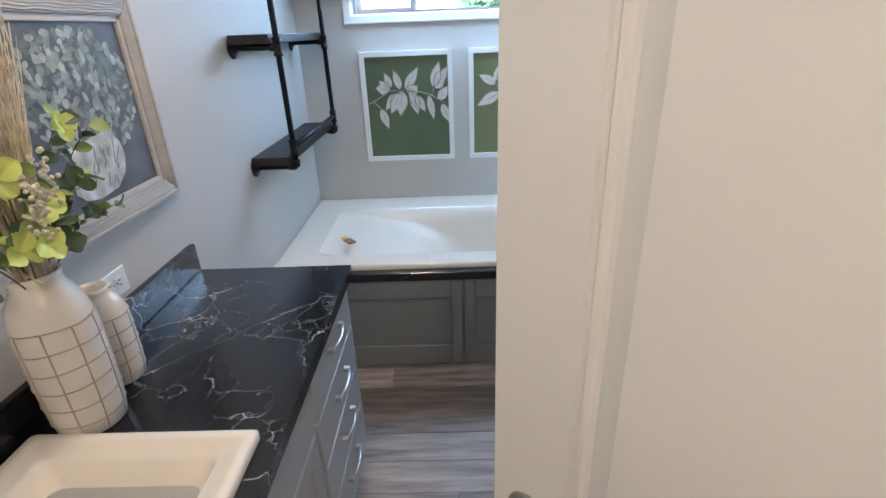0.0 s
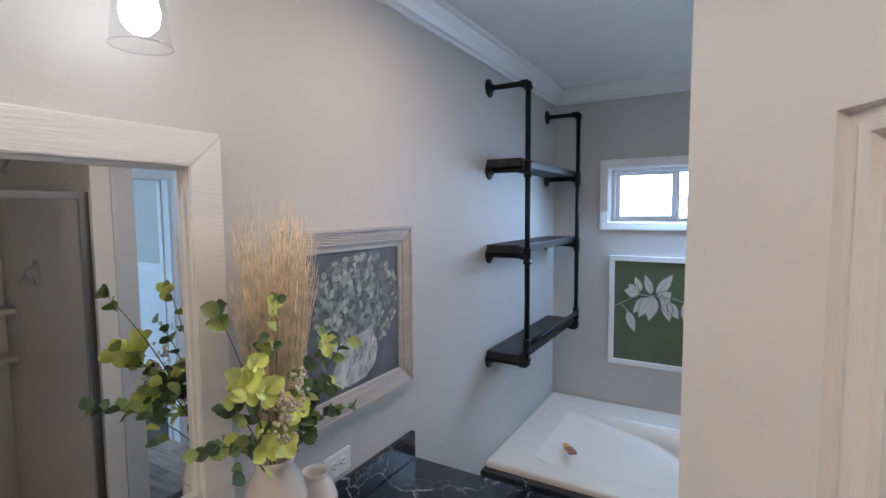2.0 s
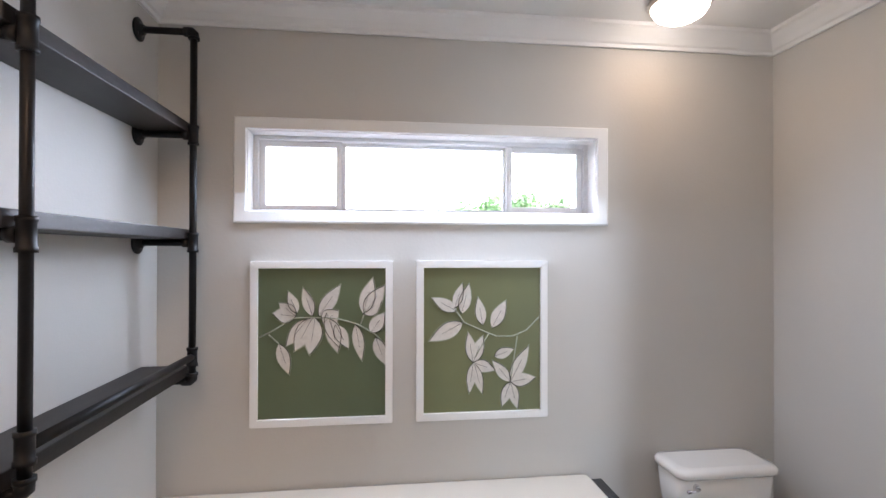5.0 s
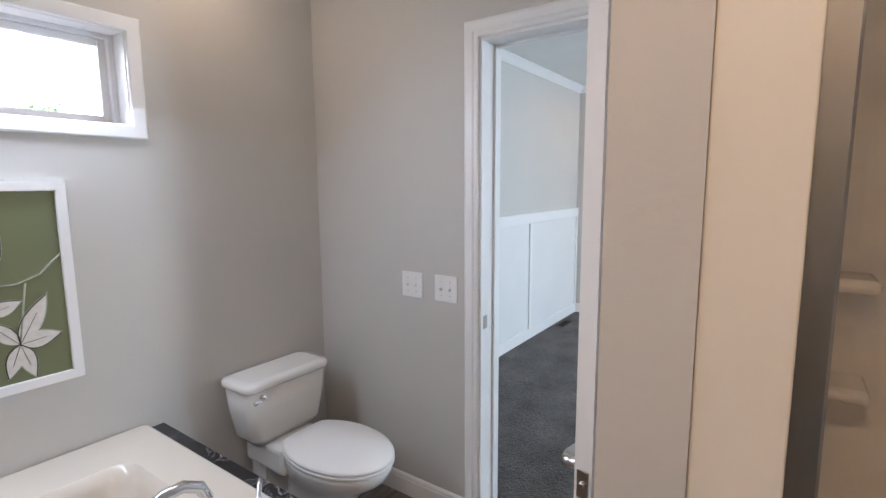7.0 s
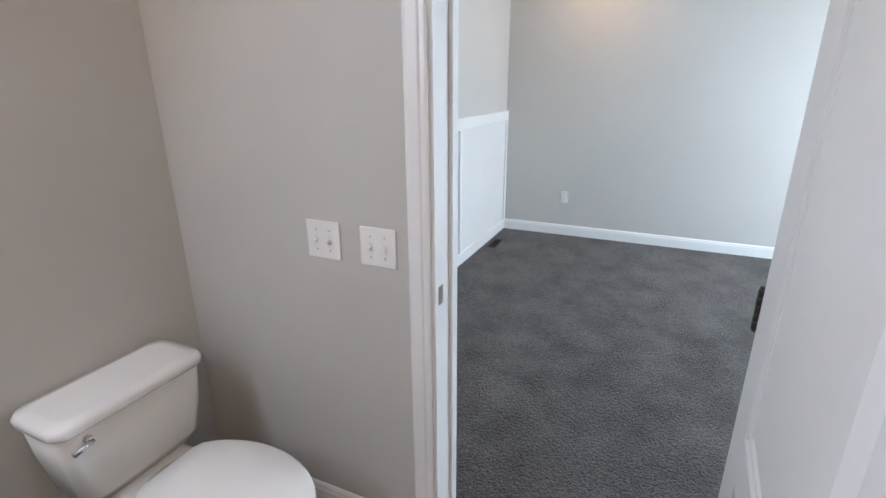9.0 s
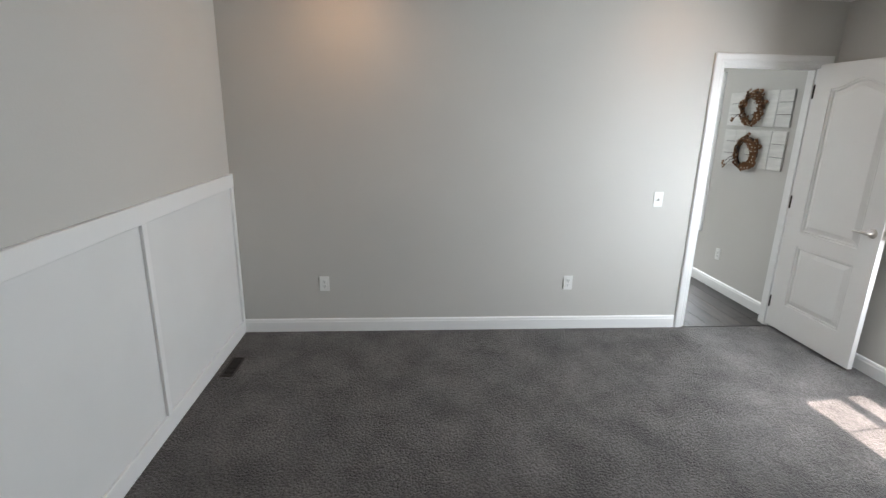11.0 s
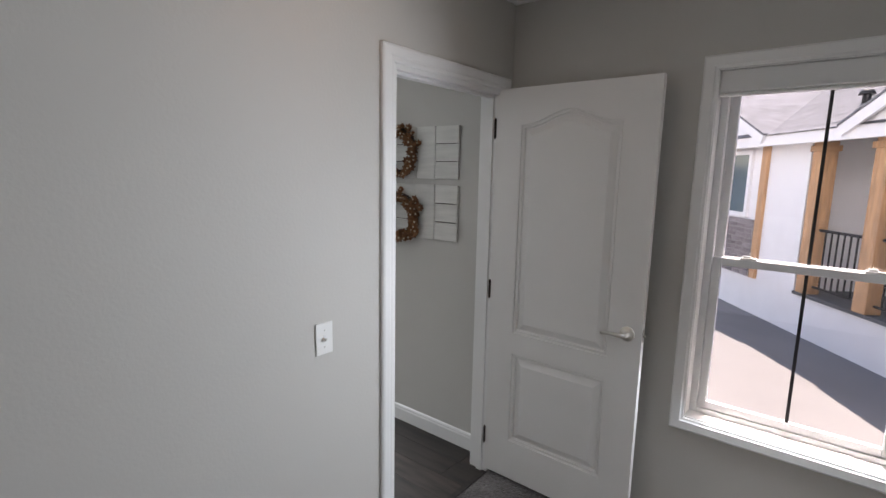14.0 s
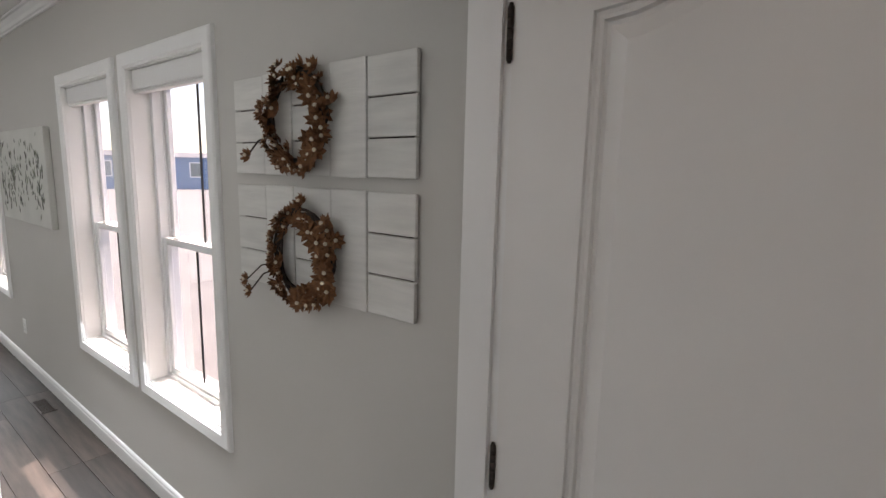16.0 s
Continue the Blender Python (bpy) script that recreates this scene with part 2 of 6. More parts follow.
wall("wall_bedroom_east", "x", FAR, 5.81, -0.91, NORTH, "light grey painted bedroom wall with a doorway", [(-0.818, -0.037, -0.05, 2.05)])
wall("wall_south", "y", -1.07, SOUTH, BED, 12.3, "light grey painted outer wall with tall windows", [WBED, *WLIV])
wall("wall_living_east", "x", 12.18, 12.3, SOUTH, NORTH, "light grey painted far wall")

for nm, x0, x1, y0, y1 in (("ceiling_bathroom", WEST, EAST, -1.6, NORTH), ("ceiling_bedroom", BED, FAR, SOUTH, NORTH), ("ceiling_living", 5.81, 12.18, SOUTH, NORTH)):
    bm = bmesh.new()
    box(bm, x0, y0, CEILING, x1, y1, CEILING + 0.1)
    structure(nm, bm, CEIL, "flat white painted ceiling", "ceiling")

bm = bmesh.new()
box(bm, -0.9, -1.12, 2.75, 12.4, 3.7, 2.85)
box(bm, -0.9, -1.8, 2.75, BED, -1.12, 2.85)
structure("roof", bm, CEIL, "flat roof deck over the rooms", "roof")
bm = bmesh.new()
box(bm, WEST, -1.6, -0.30, EAST, NORTH, -0.012)
floor_bath = structure("floor_bathroom", bm, SUBFLOOR, "grey wood-look plank floor", "floor")
bm = bmesh.new()
box(bm, BED + 0.002, SOUTH, -0.30, FAR, NORTH, 0.004)
floor_bed = structure("floor_bedroom", bm, CARPET, "dark grey cut-pile carpet", "carpet")
bm = bmesh.new()
box(bm, FAR + 0.002, SOUTH, -0.30, 12.18, NORTH, -0.012)
floor_liv = structure("floor_living", bm, SUBFLOOR, "dark brown wood-look plank floor", "floor")
bm = bmesh.new()
box(bm, EAST, 1.64, -0.30, BED + 0.002, 2.493, -0.012)
structure("floor_doorway", bm, SUBFLOOR, "doorway floor", "floor")

pile(CARPET)
BASE_PROFILE = ((0, 0), (0.013, 0), (0.013, 0.076), (0.010, 0.084), (0.010, 0.092), (0.006, 0.100), (0, 0.104))
CROWN_PROFILE = ((0, -0.062), (0.010, -0.062), (0.012, -0.052), (0.020, -0.048), (0.030, -0.034), (0.046, -0.020), (0.052, -0.014), (0.062, -0.010), (0.064, 0), (0, 0))


def run(bm, profile, p, q, inward, z):
    """A moulding along the wall line p to q; inward: unit vector into the room; mitred at 45 degrees inside corners where asked."""
    p, q, inward = Vector((*p, z)), Vector((*q, z)), Vector((*inward, 0))
    a = [bm.verts.new(p + inward * d + Vector((0, 0, h))) for d, h in profile]
    b = [bm.verts.new(q + inward * d + Vector((0, 0, h))) for d, h in profile]
    n = len(a)
    for i in range(n):
        bm.faces.new((a[i], a[(i + 1) % n], b[(i + 1) % n], b[i]))
    bm.faces.new(a[::-1])
    bm.faces.new(b)


def moulding(name, profile, z, runs, label, category):
    bm = bmesh.new()
    for p, q, inward in runs:
        run(bm, profile, p, q, inward, z)
    structure(name, bm, TRIM, label, category)


moulding("crown_bathroom", [(d * 1.25, h * 1.42) for d, h in CROWN_PROFILE], CEILING - 0.001, [((WEST, -1.6), (WEST, NORTH), (1, 0)), ((WEST, NORTH), (EAST, NORTH), (0, -1)), ((EAST, 1.62), (EAST, NORTH), (-1, 0))],
         "white crown moulding under the ceiling", "moulding")
moulding("crown_bedroom", CROWN_PROFILE, CEILING - 0.001, [((BED, NORTH), (FAR, NORTH), (0, -1)), ((FAR, SOUTH), (FAR, NORTH), (-1, 0)), ((BED, SOUTH), (FAR, SOUTH), (0, 1)), ((BED, SOUTH), (BED, NORTH), (1, 0))],
         "white crown moulding under the ceiling", "moulding")
moulding("crown_living", CROWN_PROFILE, CEILING - 0.001, [((5.81, SOUTH), (12.18, SOUTH), (0, 1))], "white crown moulding under the ceiling", "moulding")
moulding("baseboard_bathroom", BASE_PROFILE, 0, [((1.14, NORTH), (EAST, NORTH), (0, -1)), ((EAST, 2.552), (EAST, NORTH), (-1, 0)), ((0.83, 1.639), (1.94, 1.639), (0, 1))], "white baseboard", "baseboard")
moulding("baseboard_bedroom", BASE_PROFILE, 0.004, [((FAR, 0.030), (FAR, NORTH), (-1, 0)), ((BED, SOUTH), (FAR, SOUTH), (0, 1)), ((BED, 2.552), (BED, NORTH), (1, 0)), ((BED, SOUTH), (BED, 1.62), (1, 0))], "white baseboard", "baseboard")
moulding("baseboard_living", BASE_PROFILE, 0, [((5.81, SOUTH), (12.18, SOUTH), (0, 1)), ((5.81, 0.030), (5.81, NORTH), (1, 0))], "white baseboard", "baseboard")

# ---- doorways, doors and windows ----
CASING = ((0.000, 0.000), (0.000, 0.011), (0.006, 0.014), (0.018, 0.013), (0.024, 0.017), (0.050, 0.018), (0.058, 0.016), (0.063, 0.012), (0.063, 0.000))


def mitred_frame(bm, x0, z0, x1, z1, y, out, profile, bottom=True, m=None):
    """Casing round an opening in xz at the wall face y; profile: (away from the opening, out of the wall)."""
    ident = Matrix.Identity(4) if m is None else m

    def corner(x, z, sx, sz):
        return [bm.verts.new(ident @ Vector((x + sx * d, y + out * h, z + sz * d))) for d, h in profile]
    c = [corner(x0, z0, -1, -1 if bottom else 0), corner(x0, z1, -1, 1), corner(x1, z1, 1, 1), corner(x1, z0, 1, -1 if bottom else 0)]
    pairs = [(0, 1), (1, 2), (2, 3)] + ([(3, 0)] if bottom else [])
    n = len(profile)
    for a, b in pairs:
        for i in range(n - 1):
            bm.faces.new((c[a][i], c[a][i + 1], c[b][i + 1], c[b][i]))
        bm.faces.new((c[a][n - 1], c[a][0], c[b][0], c[b][n - 1]))
    if not bottom:
        bm.faces.new(c[0])
        bm.faces.new(c[3])


def doorway(name, m, w, h, t, label, stop=0.05, j=0.018):
    """Jambs, stops and casings of a doorway: x along the wall, y through it from 0 to t."""
    e = thing(name, label, "door frame", m)
    e["kind"] = "structure"
    for nm, b in (("jamb", (0, 0, 0, j, t, h)), ("jamb", (w - j, 0, 0, w, t, h)), ("head_jamb", (j, 0, h - j, w - j, t, h)),
                  ("door_stop", (j, stop, 0, j + 0.011, stop + 0.03, h - j)), ("door_stop", (w - j - 0.011, stop, 0, w - j, stop + 0.03, h - j)),
                  ("door_stop", (j + 0.011, stop, h - j - 0.011, w - j - 0.011, stop + 0.03, h - j))):
        bm = bmesh.new()
        box(bm, b[0] + 0.0005, b[1] - 0.001 + 0.0002, b[2], b[3] - 0.0005, b[4] + 0.001, b[5])
        part(nm, bm, TRIM, e)
    for y, out in ((0, -1), (t, 1)):
        bm = bmesh.new()
        mitred_frame(bm, 0.006, 0, w - 0.006, h - 0.006, y, out, CASING, bottom=False)
        part("casing", bm, TRIM, e)
    return e


def offset(pts, d):
    """Moves a closed outline inward by d (outline runs anticlockwise in xz)."""
    out, n = [], len(pts)
    for i in range(n):
        (ax, az), (bx, bz), (cx, cz) = pts[i - 1], pts[i], pts[(i + 1) % n]
        e1, e2 = Vector((bx - ax, bz - az)).normalized(), Vector((cx - bx, cz - bz)).normalized()
        n1, n2 = Vector((-e1.y, e1.x)), Vector((-e2.y, e2.x))
        k = (n1 + n2) / max(0.2, 1 + n1.dot(n2))
        out.append((bx + k.x * d, bz + k.y * d))
    return out


PANEL_STEPS = ((0.0, 0.0), (0.002, -0.008), (0.008, -0.0085), (0.010, -0.005), (0.016, -0.0055), (0.019, -0.015), (0.026, -0.0155), (0.030, -0.013), (0.056, -0.001), (0.060, -0.001))


def door_leaf(name, m, w, h, label, lever_dir=-1, hinges=True, group="", lever_side=(1, -1), lz=0.937, s=0.143, top=1.853):
    """A two-panel door with an arched upper panel: hinge edge at x 0, y thickness, z from the floor."""
    e = thing(name, label, "door", m, group)
    t = 0.0175
    arch = [(w - s, 0.810), (w - s, top)]
    for i in range(2, 15):
        k = i / 16
        x = (w - s) - k * (w - 2 * s)
        arch.append((x, top + 0.062 * (0.5 - 0.5 * math.cos(2 * math.pi * k)) ** 1.2))
    arch += [(s, top), (s, 0.810)]
    low = [(w - s, 0.215), (w - s, 0.700), (s, 0.700), (s, 0.215)]
    bm = bmesh.new()
    for side in (1, -1):
        y = side * t
        up = [(x, z) for x, z in arch]
        outline = [(0, 0), (w, 0), (w, h), (0, h)]
        # face strips round the panels
        for poly in ([(0, 0), (s, 0), (s, h), (0, h)], [(w - s, 0), (w, 0), (w, h), (w - s, h)], [(s, 0), (w - s, 0), (w - s, 0.215), (s, 0.215)],
                     [(s, 0.700), (w - s, 0.700), (w - s, 0.810), (s, 0.810)]):
            bm.faces.new([bm.verts.new((x, y, z)) for x, z in poly])
        top = up[1:-1]
        for (xa, za), (xb, zb) in zip(top, top[1:]):
            bm.faces.new([bm.verts.new(p) for p in ((xa, y, za), (xb, y, zb), (xb, y, h), (xa, y, h))])
        for panel in (arch, low):
            rings = [[bm.verts.new((x, y + side * hh, z)) for x, z in offset(panel, d)] for d, hh in PANEL_STEPS]
            for a, b in zip(rings, rings[1:]):
                for i in range(len(a)):
                    bm.faces.new((a[i], a[(i + 1) % len(a)], b[(i + 1) % len(a)], b[i]))
            bm.faces.new(rings[-1])
    for (xa, za), (xb, zb) in (((0, 0), (w, 0)), ((w, 0), (w, h)), ((w, h), (0, h)), ((0, h), (0, 0))):
        bm.faces.new([bm.verts.new(p) for p in ((xa, -t, za), (xb, -t, zb), (xb, t, zb), (xa, t, za))])
    bmesh.ops.remove_doubles(bm, verts=bm.verts[:], dist=0.0003)
    part("leaf", bm, DOORW, e)
    for side in lever_side:
        bm = bmesh.new()
        mm = pose(w - 0.062, side * t, lz, -90 * side, 0, 0)
        lathe(bm, ((0.0, 0), (0.033, 0), (0.033, 0.004), (0.028, 0.009), (0.014, 0.011), (0.012, 0.035), (0.012, 0.050), (0.0, 0.052)), 24, mm)
        tube(bm, [(w - 0.062, side * (t + 0.046), lz), (w - 0.09, side * (t + 0.050), lz + 0.001), (w - 0.125, side * (t + 0.047), lz), (w - 0.165, side * (t + 0.040), lz - 0.006)], 0.0105, 10, 0.75)
        part("lever_handle", bm, NICKEL, e, "brushed nickel lever handle")
    bm = bmesh.new()
    rbox(bm, w - 0.001, -0.012, lz - 0.029, w + 0.0015, 0.012, lz + 0.028, 0.0008, 1)
    rod(bm, (w, 0, lz), (w + 0.010, 0, lz), 0.007, 0.005, 10)
    part("latch", bm, NICKEL, e, "metal latch plate")
    if hinges:
        for z in (0.20, 1.02, 1.84):
            bm = bmesh.new()
            for k in range(5):
                rod(bm, (-0.004, -t - 0.004, z - 0.045 + k * 0.018), (-0.004, -t - 0.004, z - 0.045 + k * 0.018 + 0.0165), 0.006, None, 10)
            rod(bm, (-0.004, -t - 0.004, z - 0.05), (-0.004, -t - 0.004, z + 0.05), 0.004, None, 8)
            box(bm, -0.002, -t, z - 0.045, -0.0005, t - 0.005, z + 0.045)
            part("hinge", bm, DARKM, e, "dark metal hinge")
    return e


# bedroom to living room: opening in the x wall; local x runs along +y
doorway("door_1", pose(FAR, -0.818, 0, 0, 0, 90) @ pose(0, -0.110, 0), 0.781, 2.05, 0.11, "white door frame with moulded casing", j=0.027)
door_leaf("bedroom_door", pose(5.712, -0.8085, 0.022, 0, 0, 180), 0.778, 2.026, "white moulded two-panel door with an arched panel, standing open", lever_dir=1)
doorway("door_2", pose(EAST, 1.640, 0, 0, 0, 90) @ pose(0, -0.150, 0), 0.853, 2.05, 0.15, "white door frame with moulded casing", 0.03)
door_leaf("bathroom_door", pose(1.942, 1.722, 0.015, 0, 0, 177.2), 0.79, 2.02, "white moulded two-panel door, open against the shower wall", lz=0.89)
doorway("door_3", pose(0.838, -0.42, 0, 0, 0, 90) @ pose(0, -0.110, 0), 0.74, 2.05, 0.11, "white door frame of the entry")
door_leaf("entry_door", pose(0.826, 0.318, 0.015, 0, 0, 138), 0.76, 2.02, "white moulded two-panel door standing half open", s=0.118, top=1.825)

# strike plates
for sx, sy, nm in ((EAST + 0.03, 2.4745, "strike_plate"), (FAR + 0.025, -0.0645, "strike_plate")):
    bm = bmesh.new()
    rbox(bm, -0.014, -0.0015, -0.028, 0.014, 0.0015, 0.028, 0.001, 1)
    single(nm, bm, NICKEL, "metal strike plate on the white door jamb", "strike plate", pose(sx, sy, 0.915))


def tall_window(name, x0, x1, z0, z1, label, cw=0.057):
    """A double-hung vinyl window in the south wall, with casing, shade and a dark centre bar."""
    e = thing(name, label, "window", pose(0, 0, 0))
    e["kind"] = "structure"
    yi, yo = SOUTH, -1.07
    bm = bmesh.new()
    mitred_frame(bm, x0 + 0.004, z0 + 0.004, x1 - 0.004, z1 - 0.004, yi, 1, ((0, 0), (0, 0.012), (0.008, 0.014), (0.013, 0.019), (cw - 0.011, 0.020), (cw - 0.003, 0.014), (cw, 0.0)))
    part("casing", bm, TRIM, e)
    j = 0.007
    for nm, b in (("reveal", (x0, yo, z0, x0 + j, yi, z1)), ("reveal", (x1 - j, yo, z0, x1, yi, z1)), ("head_reveal", (x0 + j, yo, z1 - j, x1 - j, yi, z1)), ("sill", (x0 + j, yo, z0, x1 - j, yi, z0 + j + 0.003))):
        bm = bmesh.new()
        box(bm, *b)
        part(nm, bm, TRIM, e)
    fx0, fx1, fz0, fz1 = x0 + j, x1 - j, z0 + 0.01, z1 - j
    fw = 0.028
    bm = bmesh.new()
    for b in ((fx0, -1.068, fz0, fx0 + fw, -0.990, fz1), (fx1 - fw, -1.068, fz0, fx1, -0.990, fz1), (fx0 + fw, -1.068, fz1 - fw, fx1 - fw, -0.990, fz1), (fx0 + fw, -1.068, fz0, fx1 - fw, -0.990, fz0 + 0.022)):
        rbox(bm, *b, 0.002, 1)
    for xx in (fx0 + fw, fx1 - fw - 0.006):
        box(bm, xx, -1.034, fz0 + 0.022, xx + 0.006, -1.028, fz1 - fw)
    part("window_frame", bm, VINYL, e)
    mid = z0 + (z1 - z0) * 0.485
    sx0, sx1 = fx0 + fw + 0.001, fx1 - fw - 0.001
    cx = (sx0 + sx1) / 2
    for nm, y0, y1, lo, hi in (("upper_sash", -1.063, -1.037, mid - 0.034, fz1 - fw), ("lower_sash", -1.025, -0.998, fz0 + 0.022, mid)):
        bm = bmesh.new()
        r = 0.034
        for b in ((sx0, y0, lo, sx0 + r, y1, hi), (sx1 - r, y0, lo, sx1, y1, hi), (sx0 + r, y0, lo, sx1 - r, y1, lo + r), (sx0 + r, y0, hi - r, sx1 - r, y1, hi)):
            rbox(bm, *b, 0.003, 1)
        sash = part(nm, bm, VINYL, e)
        yg = (y0 + y1) / 2
        bm = bmesh.new()
        box(bm, sx0 + r - 0.004, yg - 0.002, lo + r - 0.004, sx1 - r + 0.004, yg + 0.002, hi - r + 0.004)
        pane = part("pane", bm, GLASS, sash)
        pane.visible_shadow = False
        bm = bmesh.new()
        box(bm, cx - 0.006, yg + 0.003, lo + r - 0.003, cx + 0.006, yg + 0.008, hi - r + 0.003)
        part("muntin", bm, SLOT, sash, "black centre glazing bar")
    for lx in (sx0 + 0.13, sx1 - 0.13):
        bm = bmesh.new()
        rbox(bm, lx - 0.03, -1.020, mid, lx + 0.03, -1.000, mid + 0.008, 0.002, 1)
        rbox(bm, lx - 0.008, -1.014, mid + 0.008, lx + 0.022, -1.004, mid + 0.016, 0.002, 1)
        part("sash_lock", bm, PLASTIC, e)
    bm = bmesh.new()
    rbox(bm, x0 + j + 0.002, -0.965, z1 - j - 0.086, x1 - j - 0.002, -0.921, z1 - j, 0.006, 2)
    rbox(bm, x0 + j + 0.003, -0.958, z1 - j - 0.098, x1 - j - 0.003, -0.927, z1 - j - 0.0865, 0.003, 1)
    part("raised_shade", bm, SHADE, e, "white fabric shade drawn up in its cassette")
    return e


SHADE = mat("white_shade_cloth", (0.76, 0.76, 0.75), 0.8, vary=0.02)
tall_window("window_1", *WBED, "white double-hung vinyl window with a raised fabric shade")
for wi, wv in enumerate(WLIV):
    tall_window("window_%d" % (wi + 2), *wv, "white double-hung vinyl window with a raised fabric shade", 0.070)


def high_window():
    """The wide three-light slider high in the bathroom's outer wall."""
    x0, x1, z0, z1 = WB
    e = thing("window_5", "wide white three-light slider window high in the wall", "window", pose(0, 0, 0))
    e["kind"] = "structure"
    bm = bmesh.new()
    mitred_frame(bm, x0 + 0.003, z0 + 0.003, x1 - 0.003, z1 - 0.003, NORTH, -1, ((0, 0), (0, 0.014), (0.004, 0.018), (0.044, 0.018), (0.050, 0.013), (0.050, 0.0)))
    part("casing", bm, TRIM, e)
    j = 0.006
    for nm, b in (("reveal", (x0, NORTH, z0, x0 + j, 3.61, z1)), ("reveal", (x1 - j, NORTH, z0, x1, 3.61, z1)), ("head_reveal", (x0 + j, NORTH, z1 - j, x1 - j, 3.61, z1)), ("sill", (x0 + j, NORTH, z0, x1 - j, 3.61, z0 + j))):
        bm = bmesh.new()
        box(bm, *b)
        part(nm, bm, TRIM, e)
    bm = bmesh.new()
    for b in ((x0 + j, 3.53, z0 + j, x0 + 0.026, 3.60, z1 - j), (x1 - 0.026, 3.53, z0 + j, x1 - j, 3.60, z1 - j), (x0 + 0.026, 3.53, z1 - 0.022, x1 - 0.026, 3.60, z1 - j), (x0 + 0.026, 3.53, z0 + j, x1 - 0.026, 3.60, z0 + 0.014)):
        rbox(bm, *b, 0.002, 1)
    part("window_frame", bm, VINYL, e)
    for nm, a, b, lo, hi, y0, y1, r in (("left_sash", x0 + 0.026, 0.006, z0 + 0.014, z1 - 0.022, 3.555, 3.580, 0.024), ("centre_sash", 0.006, 0.740, z0 + 0.010, z1 - 0.020, 3.575, 3.598, 0.016), ("right_sash", 0.735, x1 - 0.026, z0 + 0.014, z1 - 0.022, 3.550, 3.574, 0.026)):
        bm = bmesh.new()
        for q in ((a, y0, lo, a + r, y1, hi), (b - r, y0, lo, b, y1, hi), (a + r, y0, lo, b - r, y1, lo + r), (a + r, y0, hi - r, b - r, y1, hi)):
            rbox(bm, *q, 0.002, 1)
        sash = part(nm, bm, VINYL, e)
        bm = bmesh.new()
        yg = (y0 + y1) / 2
        box(bm, a + r - 0.003, yg - 0.002, lo + r - 0.003, b - r + 0.003, yg + 0.002, hi - r + 0.003)
        part("pane", bm, GLASS, sash).visible_shadow = False
    bm = bmesh.new()
    rbox(bm, 0.742, 3.541, 1.85, 0.754, 3.552, 1.905, 0.003, 1)
    part("sash_latch", bm, PLASTIC, e)


high_window()

# ---- bathroom ----


def veined(name, base, vein):
    """Black stone laminate with thin white veins."""
    m = mat(name, base, 0.22, vary=0.25, scale=8, coat=0.2)
    nt = m.node_tree
    b = nt.nodes["Principled BSDF"]
    tc = nt.nodes.new("ShaderNodeTexCoord")
    warp = node(m, "ShaderNodeTexNoise", Scale=5.5, Detail=8.0, Roughness=0.60)
    nt.links.new(tc.outputs["Object"], warp.inputs["Vector"])
    add = nt.nodes.new("ShaderNodeMixRGB")
    add.blend_type = "ADD"
    add.inputs[0].default_value = 0.20
    nt.links.new(tc.outputs["Object"], add.inputs[1])
    nt.links.new(warp.outputs["Color"], add.inputs[2])
    total = None
    for scale, width, gain in ((4.2, 0.011, 0.85), (9.5, 0.016, 0.42)):
        v = node(m, "ShaderNodeTexVoronoi", Scale=scale)
        v.feature = "DISTANCE_TO_EDGE"
        nt.links.new(add.outputs[0], v.inputs["Vector"])
        r = node(m, "ShaderNodeMapRange")
        r.inputs["From Min"].default_value, r.inputs["From Max"].default_value = 0.0, width
        r.inputs["To Min"].default_value, r.inputs["To Max"].default_value = gain, 0.0
        nt.links.new(v.outputs["Distance"], r.inputs["Value"])
        if total is None:
            total = r.outputs["Result"]
        else:
            mx = nt.nodes.new("ShaderNodeMath")
            mx.operation = "MAXIMUM"
            nt.links.new(total, mx.inputs[0])
            nt.links.new(r.outputs["Result"], mx.inputs[1])
            total = mx.outputs[0]
    gate = node(m, "ShaderNodeTexNoise", Scale=4.5, Detail=3.0)
    nt.links.new(tc.outputs["Object"], gate.inputs["Vector"])
    gr = node(m, "ShaderNodeMapRange")
    gr.inputs["From Min"].default_value, gr.inputs["From Max"].default_value = 0.44, 0.58
    nt.links.new(gate.outputs["Fac"], gr.inputs["Value"])
    mul = nt.nodes.new("ShaderNodeMath")
    mul.operation = "MULTIPLY"
    nt.links.new(total, mul.inputs[0])
    nt.links.new(gr.outputs["Result"], mul.inputs[1])
    mix = nt.nodes.new("ShaderNodeMixRGB")
    mix.inputs[2].default_value = (*vein, 1)
    old = b.inputs["Base Color"].links[0].from_socket
    nt.links.new(mul.outputs[0], mix.inputs[0])
    nt.links.new(old, mix.inputs[1])
    nt.links.new(mix.outputs[0], b.inputs["Base Color"])
    return m


STONE = veined("black_veined_laminate", (0.010, 0.010, 0.013), (0.48, 0.46, 0.44))
TOP = 0.885
bm = bmesh.new()
for q in ((WEST + 0.001, -0.45, -0.158, 0.50), (WEST + 0.001, 0.99, -0.158, 1.775), (WEST + 0.001, 0.50, -0.652, 0.99), (-0.212, 0.50, -0.158, 0.99)):
    box(bm, q[0], q[1], TOP - 0.038, q[2], q[3], TOP)
bmesh.ops.remove_doubles(bm, verts=bm.verts[:], dist=0.0005)
counter = thing("vanity_countertop", "black white-veined laminate countertop with a backsplash", "countertop", pose(0, 0, 0))
part("worktop", bm, STONE, counter)
bm = bmesh.new()
